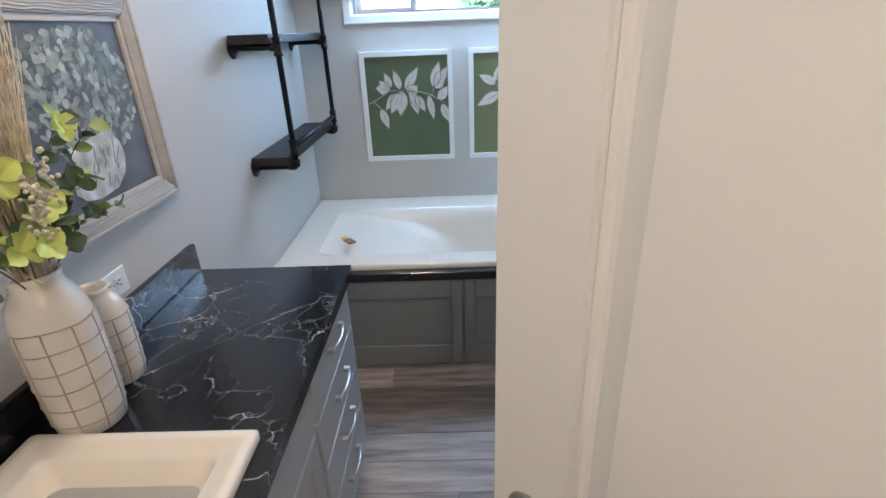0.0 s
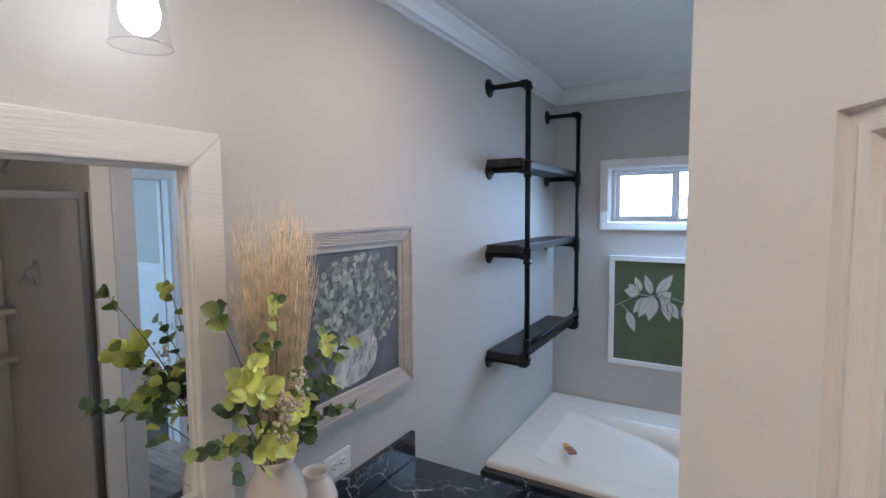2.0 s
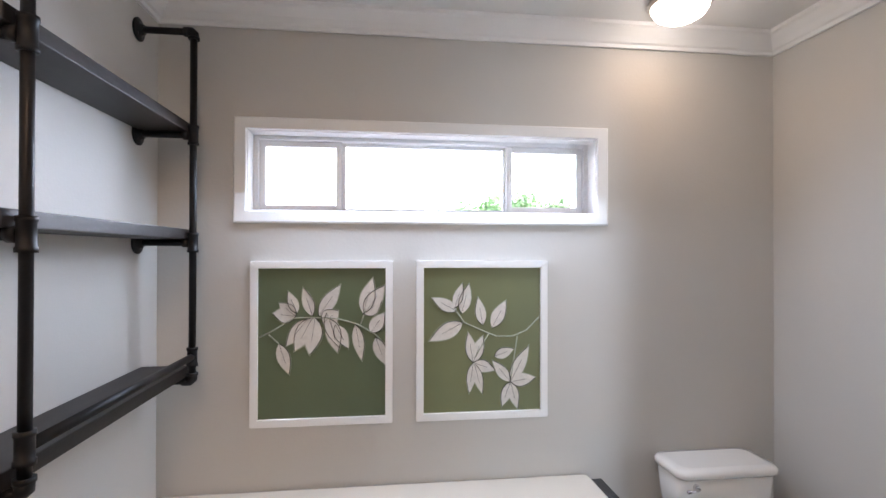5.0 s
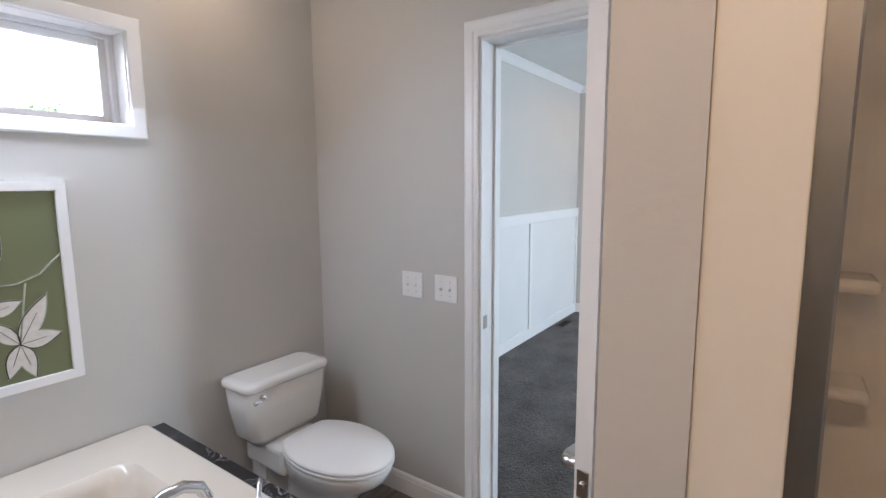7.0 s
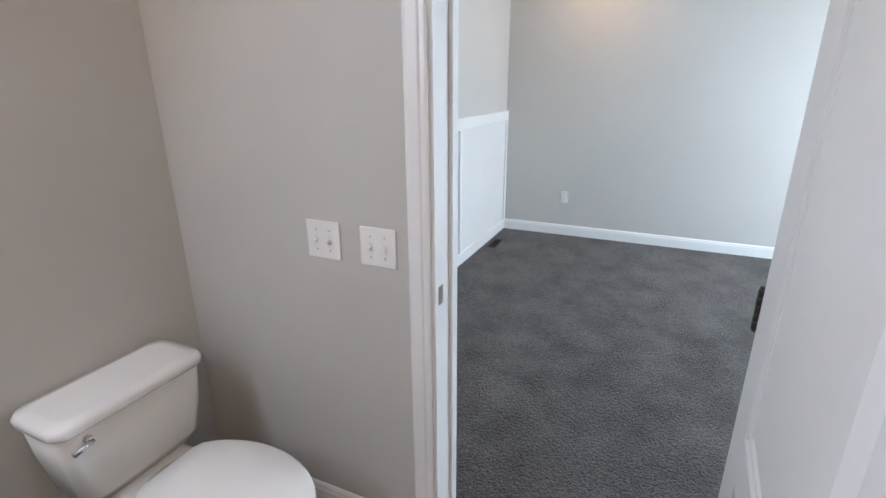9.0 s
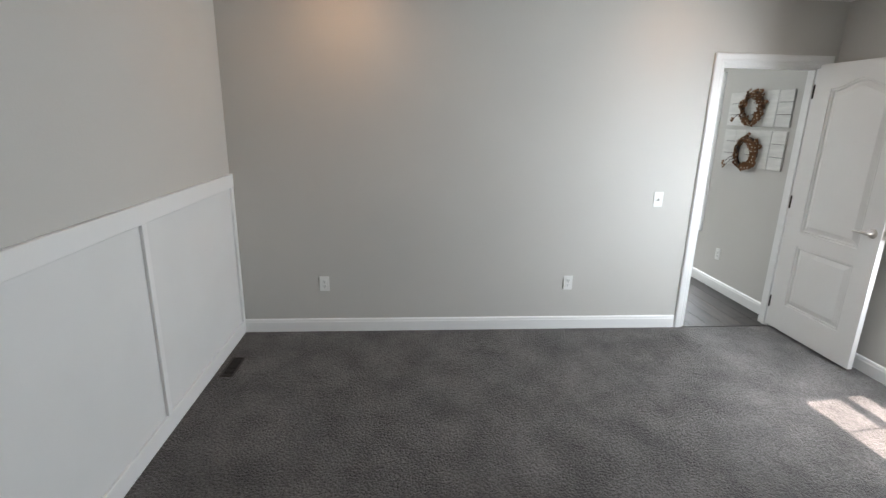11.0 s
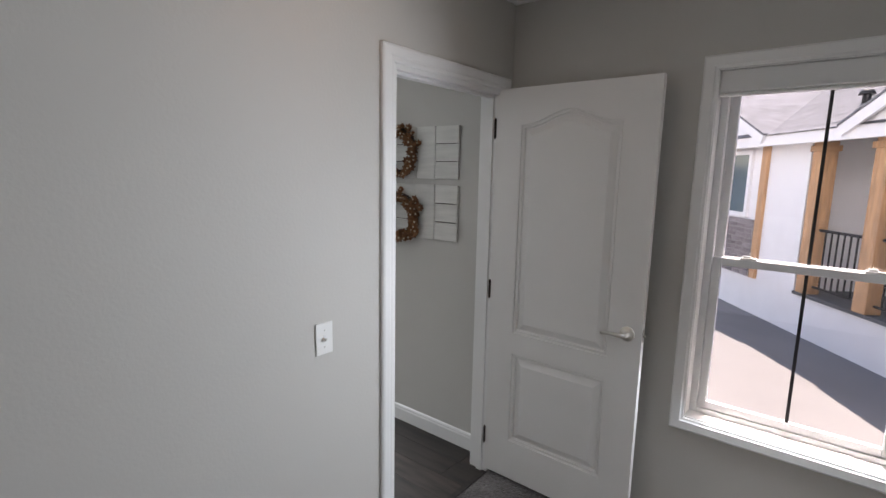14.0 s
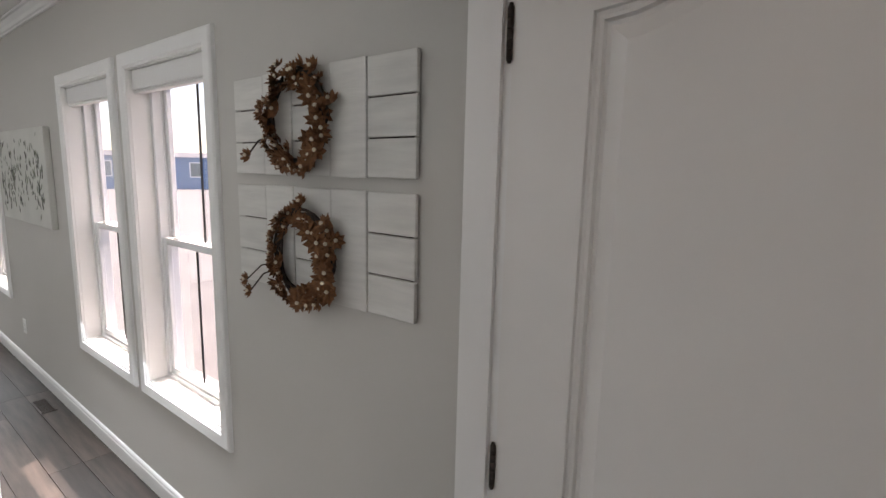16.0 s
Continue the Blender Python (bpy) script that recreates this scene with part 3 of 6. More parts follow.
rbox(bm, WEST + 0.001, -0.45, TOP + 0.0005, WEST + 0.021, 1.775, TOP + 0.098, 0.003, 2)
part("backsplash", bm, STONE, counter)


def pull(bm, x, y, z, length):
    """A slim bow pull along y on two square posts that stand off towards +x."""
    h = length / 2
    pts = [(x + 0.016, y - h, z), (x + 0.023, y - h * 0.55, z), (x + 0.026, y, z), (x + 0.023, y + h * 0.55, z), (x + 0.016, y + h, z)]
    tube(bm, pts, 0.0046, 8)
    for s in (-h, h):
        rbox(bm, x, y + s - 0.008, z - 0.008, x + 0.021, y + s + 0.008, z + 0.008, 0.002, 1)


def drawer_unit(name, y0, y1, label):
    e = thing(name, label, "cabinet", pose(0, 0, 0))
    bm = bmesh.new()
    box(bm, WEST + 0.004, y0, 0.09, -0.196, y1, TOP - 0.0385)
    box(bm, WEST + 0.004, y0, 0.0, -0.25, y1, 0.09)
    part("body", bm, GREYCAB, e)
    tops = (0.838, 0.664, 0.496, 0.320, 0.110)
    for a, b in zip(tops, tops[1:]):
        bm = bmesh.new()
        rbox(bm, -0.1955, y0 + 0.012, b + 0.008, -0.176, y1 - 0.012, a, 0.004, 2)
        d = part("drawer_front", bm, GREYCAB, e)
        bm = bmesh.new()
        pull(bm, -0.176, (y0 + y1) / 2, a - 0.060, 0.14)
        part("handle", bm, NICKEL, d, "brushed metal bar handle")
    return e


def door_unit(name, y0, y1, label):
    e = thing(name, label, "cabinet", pose(0, 0, 0))
    bm = bmesh.new()
    box(bm, WEST + 0.004, y0, 0.09, -0.196, y1, TOP - 0.0385)
    box(bm, WEST + 0.004, y0, 0.0, -0.25, y1, 0.09)
    part("body", bm, GREYCAB, e)
    bm = bmesh.new()
    rbox(bm, -0.1955, y0 + 0.012, 0.675, -0.176, y1 - 0.012, 0.838, 0.004, 2)
    part("false_front", bm, GREYCAB, e)
    mid = (y0 + y1) / 2
    for a, b, hy in ((y0 + 0.012, mid - 0.004, mid - 0.03), (mid + 0.004, y1 - 0.012, mid + 0.03)):
        bm = bmesh.new()
        box(bm, -0.1955, a + 0.05, 0.16, -0.186, b - 0.05, 0.617)
        for q in ((a, 0.110, a + 0.055, 0.667), (b - 0.055, 0.110, b, 0.667), (a + 0.055, 0.110, b - 0.055, 0.165), (a + 0.055, 0.612, b - 0.055, 0.667)):
            rbox(bm, -0.1955, q[0], q[1], -0.176, q[2], q[3], 0.003, 1)
        d = part("door", bm, GREYCAB, e)
        bm = bmesh.new()
        tube(bm, [(-0.176, hy, 0.50), (-0.152, hy, 0.505), (-0.148, hy, 0.57), (-0.152, hy, 0.635), (-0.176, hy, 0.64)], 0.005, 8)
        part("handle", bm, NICKEL, d, "brushed metal bar handle")
    return e


drawer_unit("vanity_drawer_unit", 1.240, 1.758, "grey painted vanity drawer unit with bar handles")
door_unit("vanity_sink_unit", 0.42, 1.236, "grey painted vanity sink unit with framed doors")
drawer_unit("vanity_drawer_unit", -0.43, 0.416, "grey painted vanity drawer unit with bar handles")


def rrect(cx, cy, hx, hy, r, z, n=6):
    pts = []
    for qx, qy, a0 in ((1, 1, 0), (-1, 1, 90), (-1, -1, 180), (1, -1, 270)):
        for k in range(n + 1):
            a = radians(a0 + 90 * k / n)
            pts.append(Vector((cx + qx * (hx - r) + r * math.cos(a), cy + qy * (hy - r) + r * math.sin(a), z)))
    return pts


def basin(bm, loops):
    """Joins rounded rectangles (cx, cy, hx, hy, r, z) into one open shell and closes both ends."""
    rings = [[bm.verts.new(p) for p in rrect(*lp)] for lp in loops]
    skin(bm, rings)


bm = bmesh.new()
sx, sy = -0.432, 0.745
basin(bm, [(sx, sy, 0.20, 0.225, 0.02, TOP - 0.15), (sx, sy, 0.232, 0.257, 0.012, TOP + 0.0005), (sx, sy, 0.232, 0.257, 0.012, TOP + 0.016), (sx, sy, 0.226, 0.251, 0.010, TOP + 0.021), (sx, sy, 0.208, 0.233, 0.010, TOP + 0.020),
           (sx, sy, 0.200, 0.225, 0.012, TOP + 0.013), (sx, sy, 0.176, 0.200, 0.014, TOP + 0.012), (sx, sy, 0.170, 0.194, 0.020, TOP + 0.006), (sx, sy, 0.120, 0.150, 0.04, TOP - 0.09), (sx, sy, 0.105, 0.135, 0.05, TOP - 0.112), (sx, sy, 0.02, 0.02, 0.018, TOP - 0.116)])
single("drop_in_sink", bm, BONE, "off-white rectangular drop-in sink set in the black countertop", "sink")
e = thing("sink_faucet", "chrome sink faucet behind the basin", "faucet", pose(-0.655, 0.72, TOP + 0.0215))
bm = bmesh.new()
rbox(bm, -0.017, -0.075, 0, 0.025, 0.075, 0.018, 0.006, 2)
tube(bm, [(0, 0, 0.015), (0, 0, 0.09), (0.012, 0, 0.115), (0.04, 0, 0.125), (0.09, 0, 0.115), (0.105, 0, 0.100)], 0.011, 12)
part("spout", bm, CHROME, e)
for s in (-0.055, 0.055):
    bm = bmesh.new()
    lathe(bm, ((0.016, 0.018), (0.014, 0.04), (0.010, 0.05), (0, 0.052)), 16, pose(0.0, s, 0))
    tube(bm, [(0, s, 0.046), (0.006, s + 0.3 * s, 0.055), (0.010, s + 0.9 * s, 0.060)], 0.005, 8)
    part("lever", bm, CHROME, e)

# wall mirror with a wide white wood frame
WHITEWOOD = mat("white_washed_wood", (0.76, 0.74, 0.70), 0.55, vary=0.05, scale=2, bump=0.7, bump_scale=18, grain=(1, 1, 12))
WHITEWOOD_H = mat("white_washed_wood_level", (0.76, 0.74, 0.70), 0.55, vary=0.05, scale=2, bump=0.7, bump_scale=18, grain=(1, 1, 12))
MIRROR = mat("mirror_glass", (0.86, 0.88, 0.88), 0.01, 1.0, vary=0.0)
e = thing("vanity_mirror", "wall mirror in a wide white-washed wooden frame", "mirror", pose(0, 0, 0))
my0, my1, mz0, mz1, mw = 0.02, 1.020, 1.098, 1.947, 0.074
for nm, poly in (("frame_stile", [(my0, mz0), (my0 + mw, mz0 + mw), (my0 + mw, mz1 - mw), (my0, mz1)]), ("frame_stile", [(my1, mz0), (my1, mz1), (my1 - mw, mz1 - mw), (my1 - mw, mz0 + mw)]),
                 ("frame_rail", [(my0, mz1), (my0 + mw, mz1 - mw), (my1 - mw, mz1 - mw), (my1, mz1)]), ("frame_rail", [(my0, mz0), (my1, mz0), (my1 - mw, mz0 + mw), (my0 + mw, mz0 + mw)])):
    bm = bmesh.new()
    prism(bm, poly, 0.0, 0.032, Matrix(((0, 1, 0, WEST + 0.001), (1, 0, 0, 0), (0, 0, 1, 0), (0, 0, 0, 1))))
    bmesh.ops.bevel(bm, geom=bm.edges[:], offset=0.0025, segments=2, affect="EDGES")
    part(nm, bm, WHITEWOOD if "stile" in nm else WHITEWOOD_H, e)
for q in ((my0 + mw, mz0 + mw, my1 - mw, mz0 + mw + 0.008), (my0 + mw, mz1 - mw - 0.008, my1 - mw, mz1 - mw), (my0 + mw, mz0 + mw + 0.008, my0 + mw + 0.008, mz1 - mw - 0.008), (my1 - mw - 0.008, mz0 + mw + 0.008, my1 - mw, mz1 - mw - 0.008)):
    bm = bmesh.new()
    box(bm, WEST + 0.0105, q[0], q[1], WEST + 0.020, q[2], q[3])
    part("inner_bead", bm, WHITEWOOD, e)
bm = bmesh.new()
box(bm, WEST + 0.004, my0 + mw - 0.004, mz0 + mw - 0.004, WEST + 0.010, my1 - mw + 0.004, mz1 - mw + 0.004)
part("mirror_glass", bm, MIRROR, e, "silvered mirror glass")

# vanity light: bar with clear glass shades
BULB = emit_mat("lit_bulb", (1.0, 0.88, 0.70), 2.6)
CLEAR = mat("clear_shade_glass", (0.05, 0.05, 0.05), 0.05, vary=0.0)
CLEAR.node_tree.nodes["Principled BSDF"].inputs["Alpha"].default_value = 0.12
e = thing("vanity_light", "vanity light bar with clear glass shades and lit bulbs", "wall lamp", pose(WEST, 0.51, 2.20))
bm = bmesh.new()
rbox(bm, 0.001, -0.30, 0.035, 0.022, 0.30, 0.105, 0.004, 2)
part("backplate", bm, NICKEL, e)
for ly in (-0.30, 0.0, 0.30):
    bm = bmesh.new()
    tube(bm, [(0.02, ly, 0.06), (0.09, ly, 0.062), (0.122, ly, 0.055), (0.13, ly, 0.03)], 0.007, 8)
    lathe(bm, ((0.0, 0.035), (0.021, 0.033), (0.022, -0.005), (0.018, -0.015), (0.0, -0.016)), 20, pose(0.13, ly, 0))
    a = part("arm", bm, NICKEL, e)
    bm = bmesh.new()
    rings = [ring(bm, (0.13, ly, z), (0, 0, 1), r, 32) for r, z in ((0.024, 0.0), (0.034, -0.02), (0.040, -0.08), (0.047, -0.145))]
    skin(bm, rings, caps=False)
    tube(bm, [(0.13 + 0.047 * math.cos(a), ly + 0.047 * math.sin(a), -0.145) for a in (2 * math.pi * i / 32 for i in range(33))], 0.0016, 6)
    part("shade", bm, CLEAR, e, "clear glass shade").visible_shadow = False
    bm = bmesh.new()
    lathe(bm, ((0.0, -0.016), (0.013, -0.018), (0.014, -0.035), (0.026, -0.065), (0.031, -0.088), (0.027, -0.110), (0.014, -0.124), (0.0, -0.127)), 24, pose(0.13, ly, 0))
    part("bulb", bm, BULB, e, "lit light bulb").visible_shadow = False
    bulb_light("vanity_bulb", WEST + 0.13, 0.51 + ly, 2.115, V_BULB, WARM, 0.03)

# socket on the vanity wall


def cover_plate(name, m, kind, label, category, gangs=1, group=""):
    """A wall plate facing local -y: kind socket or switch."""
    e = thing(name, label, category, m, group)
    w, h = (0.072 if gangs == 1 else 0.116) / 2, 0.115 / 2
    bm = bmesh.new()
    rbox(bm, -w, -0.006, -h, w, -0.0005, h, 0.0028, 2)
    part("plate", bm, PLASTIC, e)
    for g in range(gangs):
        cx = 0 if gangs == 1 else (-0.023, 0.023)[g]
        if kind == "socket":
            for s in (-0.0195, 0.0195):
                bm = bmesh.new()
                rbox(bm, cx - 0.016, -0.0085, s - 0.014, cx + 0.016, -0.005, s + 0.014, 0.002, 1)
                face = part("receptacle", bm, PLASTIC, e)
                bm = bmesh.new()
                for q in ((-0.0075, 0.001, 0.0022, 0.007), (0.0055, 0.001, 0.0022, 0.006)):
                    box(bm, cx + q[0], -0.0091, s + q[1] - 0.003, cx + q[0] + q[2], -0.0083, s + q[1] + q[3])
                rod(bm, (cx, -0.0091, s - 0.007), (cx, -0.0083, s - 0.007), 0.0028, None, 8)
                part("slots", bm, SLOT, face)
        else:
            bm = bmesh.new()
            box(bm, cx - 0.005, -0.0066, -0.012, cx + 0.005, -0.0058, 0.012)
            part("slot", bm, SHADE, e)
            bm = bmesh.new()
            rbox(bm, cx - 0.0042, -0.020, -0.003, cx + 0.0042, -0.0055, 0.006, 0.0012, 1, pose(0, 0, 0, 18, 0, 0))
            part("toggle", bm, PLASTIC, e)
        for s in ((0,) if kind == "socket" else (-0.030, 0.030)):
            bm = bmesh.new()
            lathe(bm, ((0.0, 0), (0.003, 0), (0.0025, 0.0012), (0, 0.0014)), 10, pose(cx, -0.006, s, 90, 0, 0))
            part("screw", bm, NICKEL, e)
    return e


cover_plate("wall_socket", pose(WEST, 1.383, 1.034, 0, 0, 90) @ pose(0, 0, 0, 0, 90, 0), "socket", "white double socket set sideways above the black backsplash", "socket", 1)
cover_plate("light_switch", pose(EAST, 2.835, 1.040, 0, 0, -90), "switch", "white two-gang light switch beside the door", "light switch", 2, "bathroom switches")
cover_plate("light_switch", pose(EAST, 2.650, 1.040, 0, 0, -90), "switch", "white two-gang light switch beside the door", "light switch", 2, "bathroom switches")

# vases


VASE = mat("cream_glaze", (0.66, 0.62, 0.56), 0.25, vary=0.05, scale=14, coat=0.3)
VASE_LINE = mat("taupe_glaze_line", (0.36, 0.29, 0.22), 0.5, vary=0.2, scale=30)


def vase(name, m, r, h, neck, label, columns, rows):
    prof = [(0.0, 0.0), (r * 0.82, 0.0), (r * 0.89, h * 0.012), (r * 0.97, h * 0.15), (r, h * 0.42), (r, h * 0.66), (r * 0.96, h * 0.75), (r * 0.86, h * 0.83), (r * 0.72, h * 0.885), (neck * 1.03, h * 0.925), (neck, h * 0.96), (neck * 1.10, h), (neck * 1.0, h * 1.003), (neck * 0.85, h * 0.95), (neck * 0.85, h * 0.80), (0, h * 0.78)]
    e = thing(name, label, "vase", m)
    bm = bmesh.new()
    lathe(bm, prof, 40)
    part("body", bm, VASE, e)

    def rad(z):
        for (ra, za), (rb, zb) in zip(prof[1:], prof[2:]):
            if za <= z <= zb:
                return ra + (rb - ra) * (z - za) / (zb - za)
        return r
    for k in range(rows):
        bm = bmesh.new()
        z = h * (0.10 + 0.62 * k / (rows - 1))
        ring_pts = [(rad(z) * math.cos(a) * 1.001, rad(z) * math.sin(a) * 1.001, z + 0.0015 * math.sin(3 * a + k)) for a in (2 * math.pi * i / 36 for i in range(37))]
        tube(bm, ring_pts, 0.0019, 5)
        part("grid_line", bm, VASE_LINE, e)
    for c in range(columns):
        bm = bmesh.new()
        a = 2 * math.pi * c / columns + 0.2
        pts = [(rad(z) * math.cos(a + 0.02 * math.sin(9 * z)) * 1.001, rad(z) * math.sin(a + 0.02 * math.sin(9 * z)) * 1.001, z) for z in (h * (0.01 + 0.71 * i / 16) for i in range(17))]
        tube(bm, pts, 0.0019, 5)
        part("grid_line", bm, VASE_LINE, e)
    return e


VX, VY = -0.580, 1.060
vase("tall_vase", pose(VX, VY, TOP + 0.0005), 0.071, 0.350, 0.042, "tall cream ceramic vase with a taupe grid", 9, 6)
vase("small_vase", pose(-0.605, 1.203, TOP + 0.0005), 0.056, 0.240, 0.031, "small cream ceramic vase with a taupe grid", 8, 5)

# dried grass, eucalyptus and berries in the tall vase
STRAW = mat("dry_straw", (0.74, 0.61, 0.41), 0.7, vary=0.35, scale=40)
LEAF = mat("green_leaf", (0.27, 0.34, 0.10), 0.5, vary=0.45, scale=9)
LEAF_DARK = mat("dark_green_leaf", (0.10, 0.15, 0.07), 0.5, vary=0.4, scale=9)
LEAF_LIGHT = mat("lime_leaf", (0.66, 0.72, 0.16), 0.5, vary=0.3, scale=9)
BERRY = mat("white_berry", (0.62, 0.56, 0.43), 0.4, vary=0.15, scale=60)
STEM = mat("green_stem", (0.10, 0.10, 0.04), 0.6)
rng = random.Random(7)
NECK = TOP + 0.340
e = thing("flower_arrangement", "dried grass, eucalyptus and white berries standing in the tall vase", "flowers", pose(VX, VY, NECK))
bm = bmesh.new()
for k in range(340):
    a, q = rng.uniform(0, 2 * math.pi), math.sqrt(rng.random())
    h = rng.uniform(0.36, 0.55) if k % 9 else rng.uniform(0.53, 0.61)
    bx, by = 0.020 * q * math.cos(a), 0.020 * q * math.sin(a)
    tx, ty = 0.060 * q * math.cos(a) - 0.01, 0.110 * q * math.sin(a) + 0.034
    pts = []
    ph, am = rng.uniform(0, 6.3), rng.uniform(0.004, 0.013)
    for i in range(8):
        s = i / 7
        w = am * math.sin(ph + 7 * s) * s
        pts.append((bx + (tx - bx) * s + w, by + (ty - by) * s + am * math.cos(ph + 6 * s) * s, -0.05 + (h + 0.05) * s))
    tube(bm, pts, rng.uniform(0.0011, 0.0019), 4, 0.35)
part("dried_grass", bm, STRAW, e, "tall dried straw-coloured grass")


def leaf_blade(bm, p, d, up, size):
    """A round, slightly cupped leaf."""
    d, up = Vector(d).normalized(), Vector(up)
    side = d.cross(up).normalized()
    nrm = side.cross(d).normalized()
    mid = [p + d * size * t + nrm * size * 0.10 * math.sin(math.pi * t) for t in (0, 0.14, 0.36, 0.62, 0.85, 1.0)]
    wid = (0.05, 0.28, 0.44, 0.46, 0.30, 0.05)
    rows = [[bm.verts.new(c + side * size * w * s + nrm * size * 0.12 * abs(s)) for s in (-1, -0.55, 0, 0.55, 1)] for c, w in zip(mid, wid)]
    for a, b in zip(rows, rows[1:]):
        for i in range(4):
            f = bm.faces.new((a[i], a[i + 1], b[i + 1], b[i]))
            f.smooth = True


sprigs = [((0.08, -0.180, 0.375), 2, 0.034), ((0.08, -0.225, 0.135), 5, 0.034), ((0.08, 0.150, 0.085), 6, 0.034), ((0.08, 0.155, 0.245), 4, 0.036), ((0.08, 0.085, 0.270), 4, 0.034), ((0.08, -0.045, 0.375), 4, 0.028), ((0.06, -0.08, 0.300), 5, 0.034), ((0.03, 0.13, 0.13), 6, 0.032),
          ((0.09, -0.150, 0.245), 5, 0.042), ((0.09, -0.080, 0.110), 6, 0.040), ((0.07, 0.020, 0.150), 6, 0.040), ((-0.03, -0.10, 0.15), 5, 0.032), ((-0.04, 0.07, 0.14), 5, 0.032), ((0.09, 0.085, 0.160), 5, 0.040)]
stems = bmesh.new()
leaves = {LEAF: [], LEAF_DARK: [], LEAF_LIGHT: []}
for tip, count, size in sprigs:
    tip = Vector(tip)
    pts = [Vector((0, 0, -0.06)).lerp(tip, s) + Vector((0, 0, 0.045 * math.sin(math.pi * s))) for s in (i / 9 for i in range(10))]
    tube(stems, pts, 0.0017, 5, 0.5)
    for i in range(10 - count, 10):
        for sgn in (-1, 1):
            if rng.random() < 0.12:
                continue
            d = (pts[i] - pts[i - 1]).normalized()
            out = Vector((rng.uniform(-1, 1), rng.uniform(-1, 1), rng.uniform(-0.4, 0.9))) * 0.5 + d * 0.5 + Vector((0.2, 0, 0.15)) + d.orthogonal() * sgn * 0.7
            up = Vector((0.85 + rng.uniform(-0.4, 0.2), rng.uniform(-0.6, 0.6), 0.6))
            kind = rng.choice((LEAF, LEAF, LEAF_DARK, LEAF_DARK, LEAF_LIGHT if size > 0.038 else LEAF_DARK))
            leaves[kind].append((pts[i] + Vector((rng.uniform(-0.006, 0.006), rng.uniform(-0.006, 0.006), 0)), out, up, size * rng.uniform(0.72, 1.08)))
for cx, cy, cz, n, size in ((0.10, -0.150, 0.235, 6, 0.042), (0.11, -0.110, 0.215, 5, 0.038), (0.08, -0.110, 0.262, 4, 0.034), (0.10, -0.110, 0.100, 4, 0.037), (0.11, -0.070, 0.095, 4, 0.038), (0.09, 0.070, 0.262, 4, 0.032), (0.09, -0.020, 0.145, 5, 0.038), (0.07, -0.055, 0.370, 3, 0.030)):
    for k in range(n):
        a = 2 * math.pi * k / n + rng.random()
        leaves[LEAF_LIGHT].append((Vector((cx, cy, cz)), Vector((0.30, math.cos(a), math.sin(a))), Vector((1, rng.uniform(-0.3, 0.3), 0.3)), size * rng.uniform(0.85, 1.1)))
for k in range(46):
    a, q, v = rng.uniform(0, 2 * math.pi), math.sqrt(rng.random()), rng.uniform(0.02, 0.20)
    p = Vector((0.035 + 0.055 * q * math.cos(a), -0.025 + 0.095 * q * math.sin(a), v))
    leaves[rng.choice((LEAF, LEAF, LEAF_DARK, LEAF_LIGHT))].append((p, Vector((0.5 + math.cos(a), math.sin(a), rng.uniform(-0.6, 0.6))), Vector((1, rng.uniform(-0.5, 0.5), 0.5)), rng.uniform(0.024, 0.036)))
part("stems", stems, STEM, e)
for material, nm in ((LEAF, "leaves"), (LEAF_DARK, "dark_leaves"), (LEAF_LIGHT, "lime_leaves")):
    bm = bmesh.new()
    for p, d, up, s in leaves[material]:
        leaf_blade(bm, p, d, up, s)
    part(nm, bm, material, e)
for c in ((0.128, -0.040, 0.198), (0.132, -0.088, 0.148), (0.130, -0.062, 0.172)):
    bm = bmesh.new()
    for k in range(30):
        p = Vector(c) + Vector((rng.gauss(0, 0.006), rng.gauss(0, 0.015), rng.gauss(0, 0.022)))
        bmesh.ops.create_icosphere(bm, subdivisions=2, radius=rng.uniform(0.0031, 0.0047), matrix=Matrix.Translation(p))
    part("berry_cluster", bm, BERRY, e, "cluster of small white berries")

# painting in a carved frame
FRAMEW = mat("carved_pale_wood", (0.50, 0.475, 0.44), 0.55, vary=0.12, scale=3, bump=0.9, bump_scale=14, grain=(1, 1, 9))
PAINT_BACK = mat("slate_paint", (0.115, 0.125, 0.15), 0.6, vary=0.5, scale=6, bump=0.3, bump_scale=60)
PAINT_JUG = mat("white_jug_paint", (0.52, 0.53, 0.53), 0.6, vary=0.4, scale=22, bump=0.4, bump_scale=70)
PAINT_LIGHT = mat("pale_grey_paint", (0.40, 0.42, 0.40), 0.6, vary=0.35, scale=28, bump=0.4, bump_scale=70)
PAINT_BLOOM = mat("pale_green_paint", (0.27, 0.31, 0.275), 0.6, vary=0.35, scale=30, bump=0.4, bump_scale=70)
PAINT_DIM = mat("dim_green_paint", (0.165, 0.195, 0.19), 0.6, vary=0.35, scale=30, bump=0.4, bump_scale=70)
TO_WEST = Matrix(((0, -1, 0, 0), (1, 0, 0, 0), (0, 0, 1, 0), (0, 0, 0, 1)))


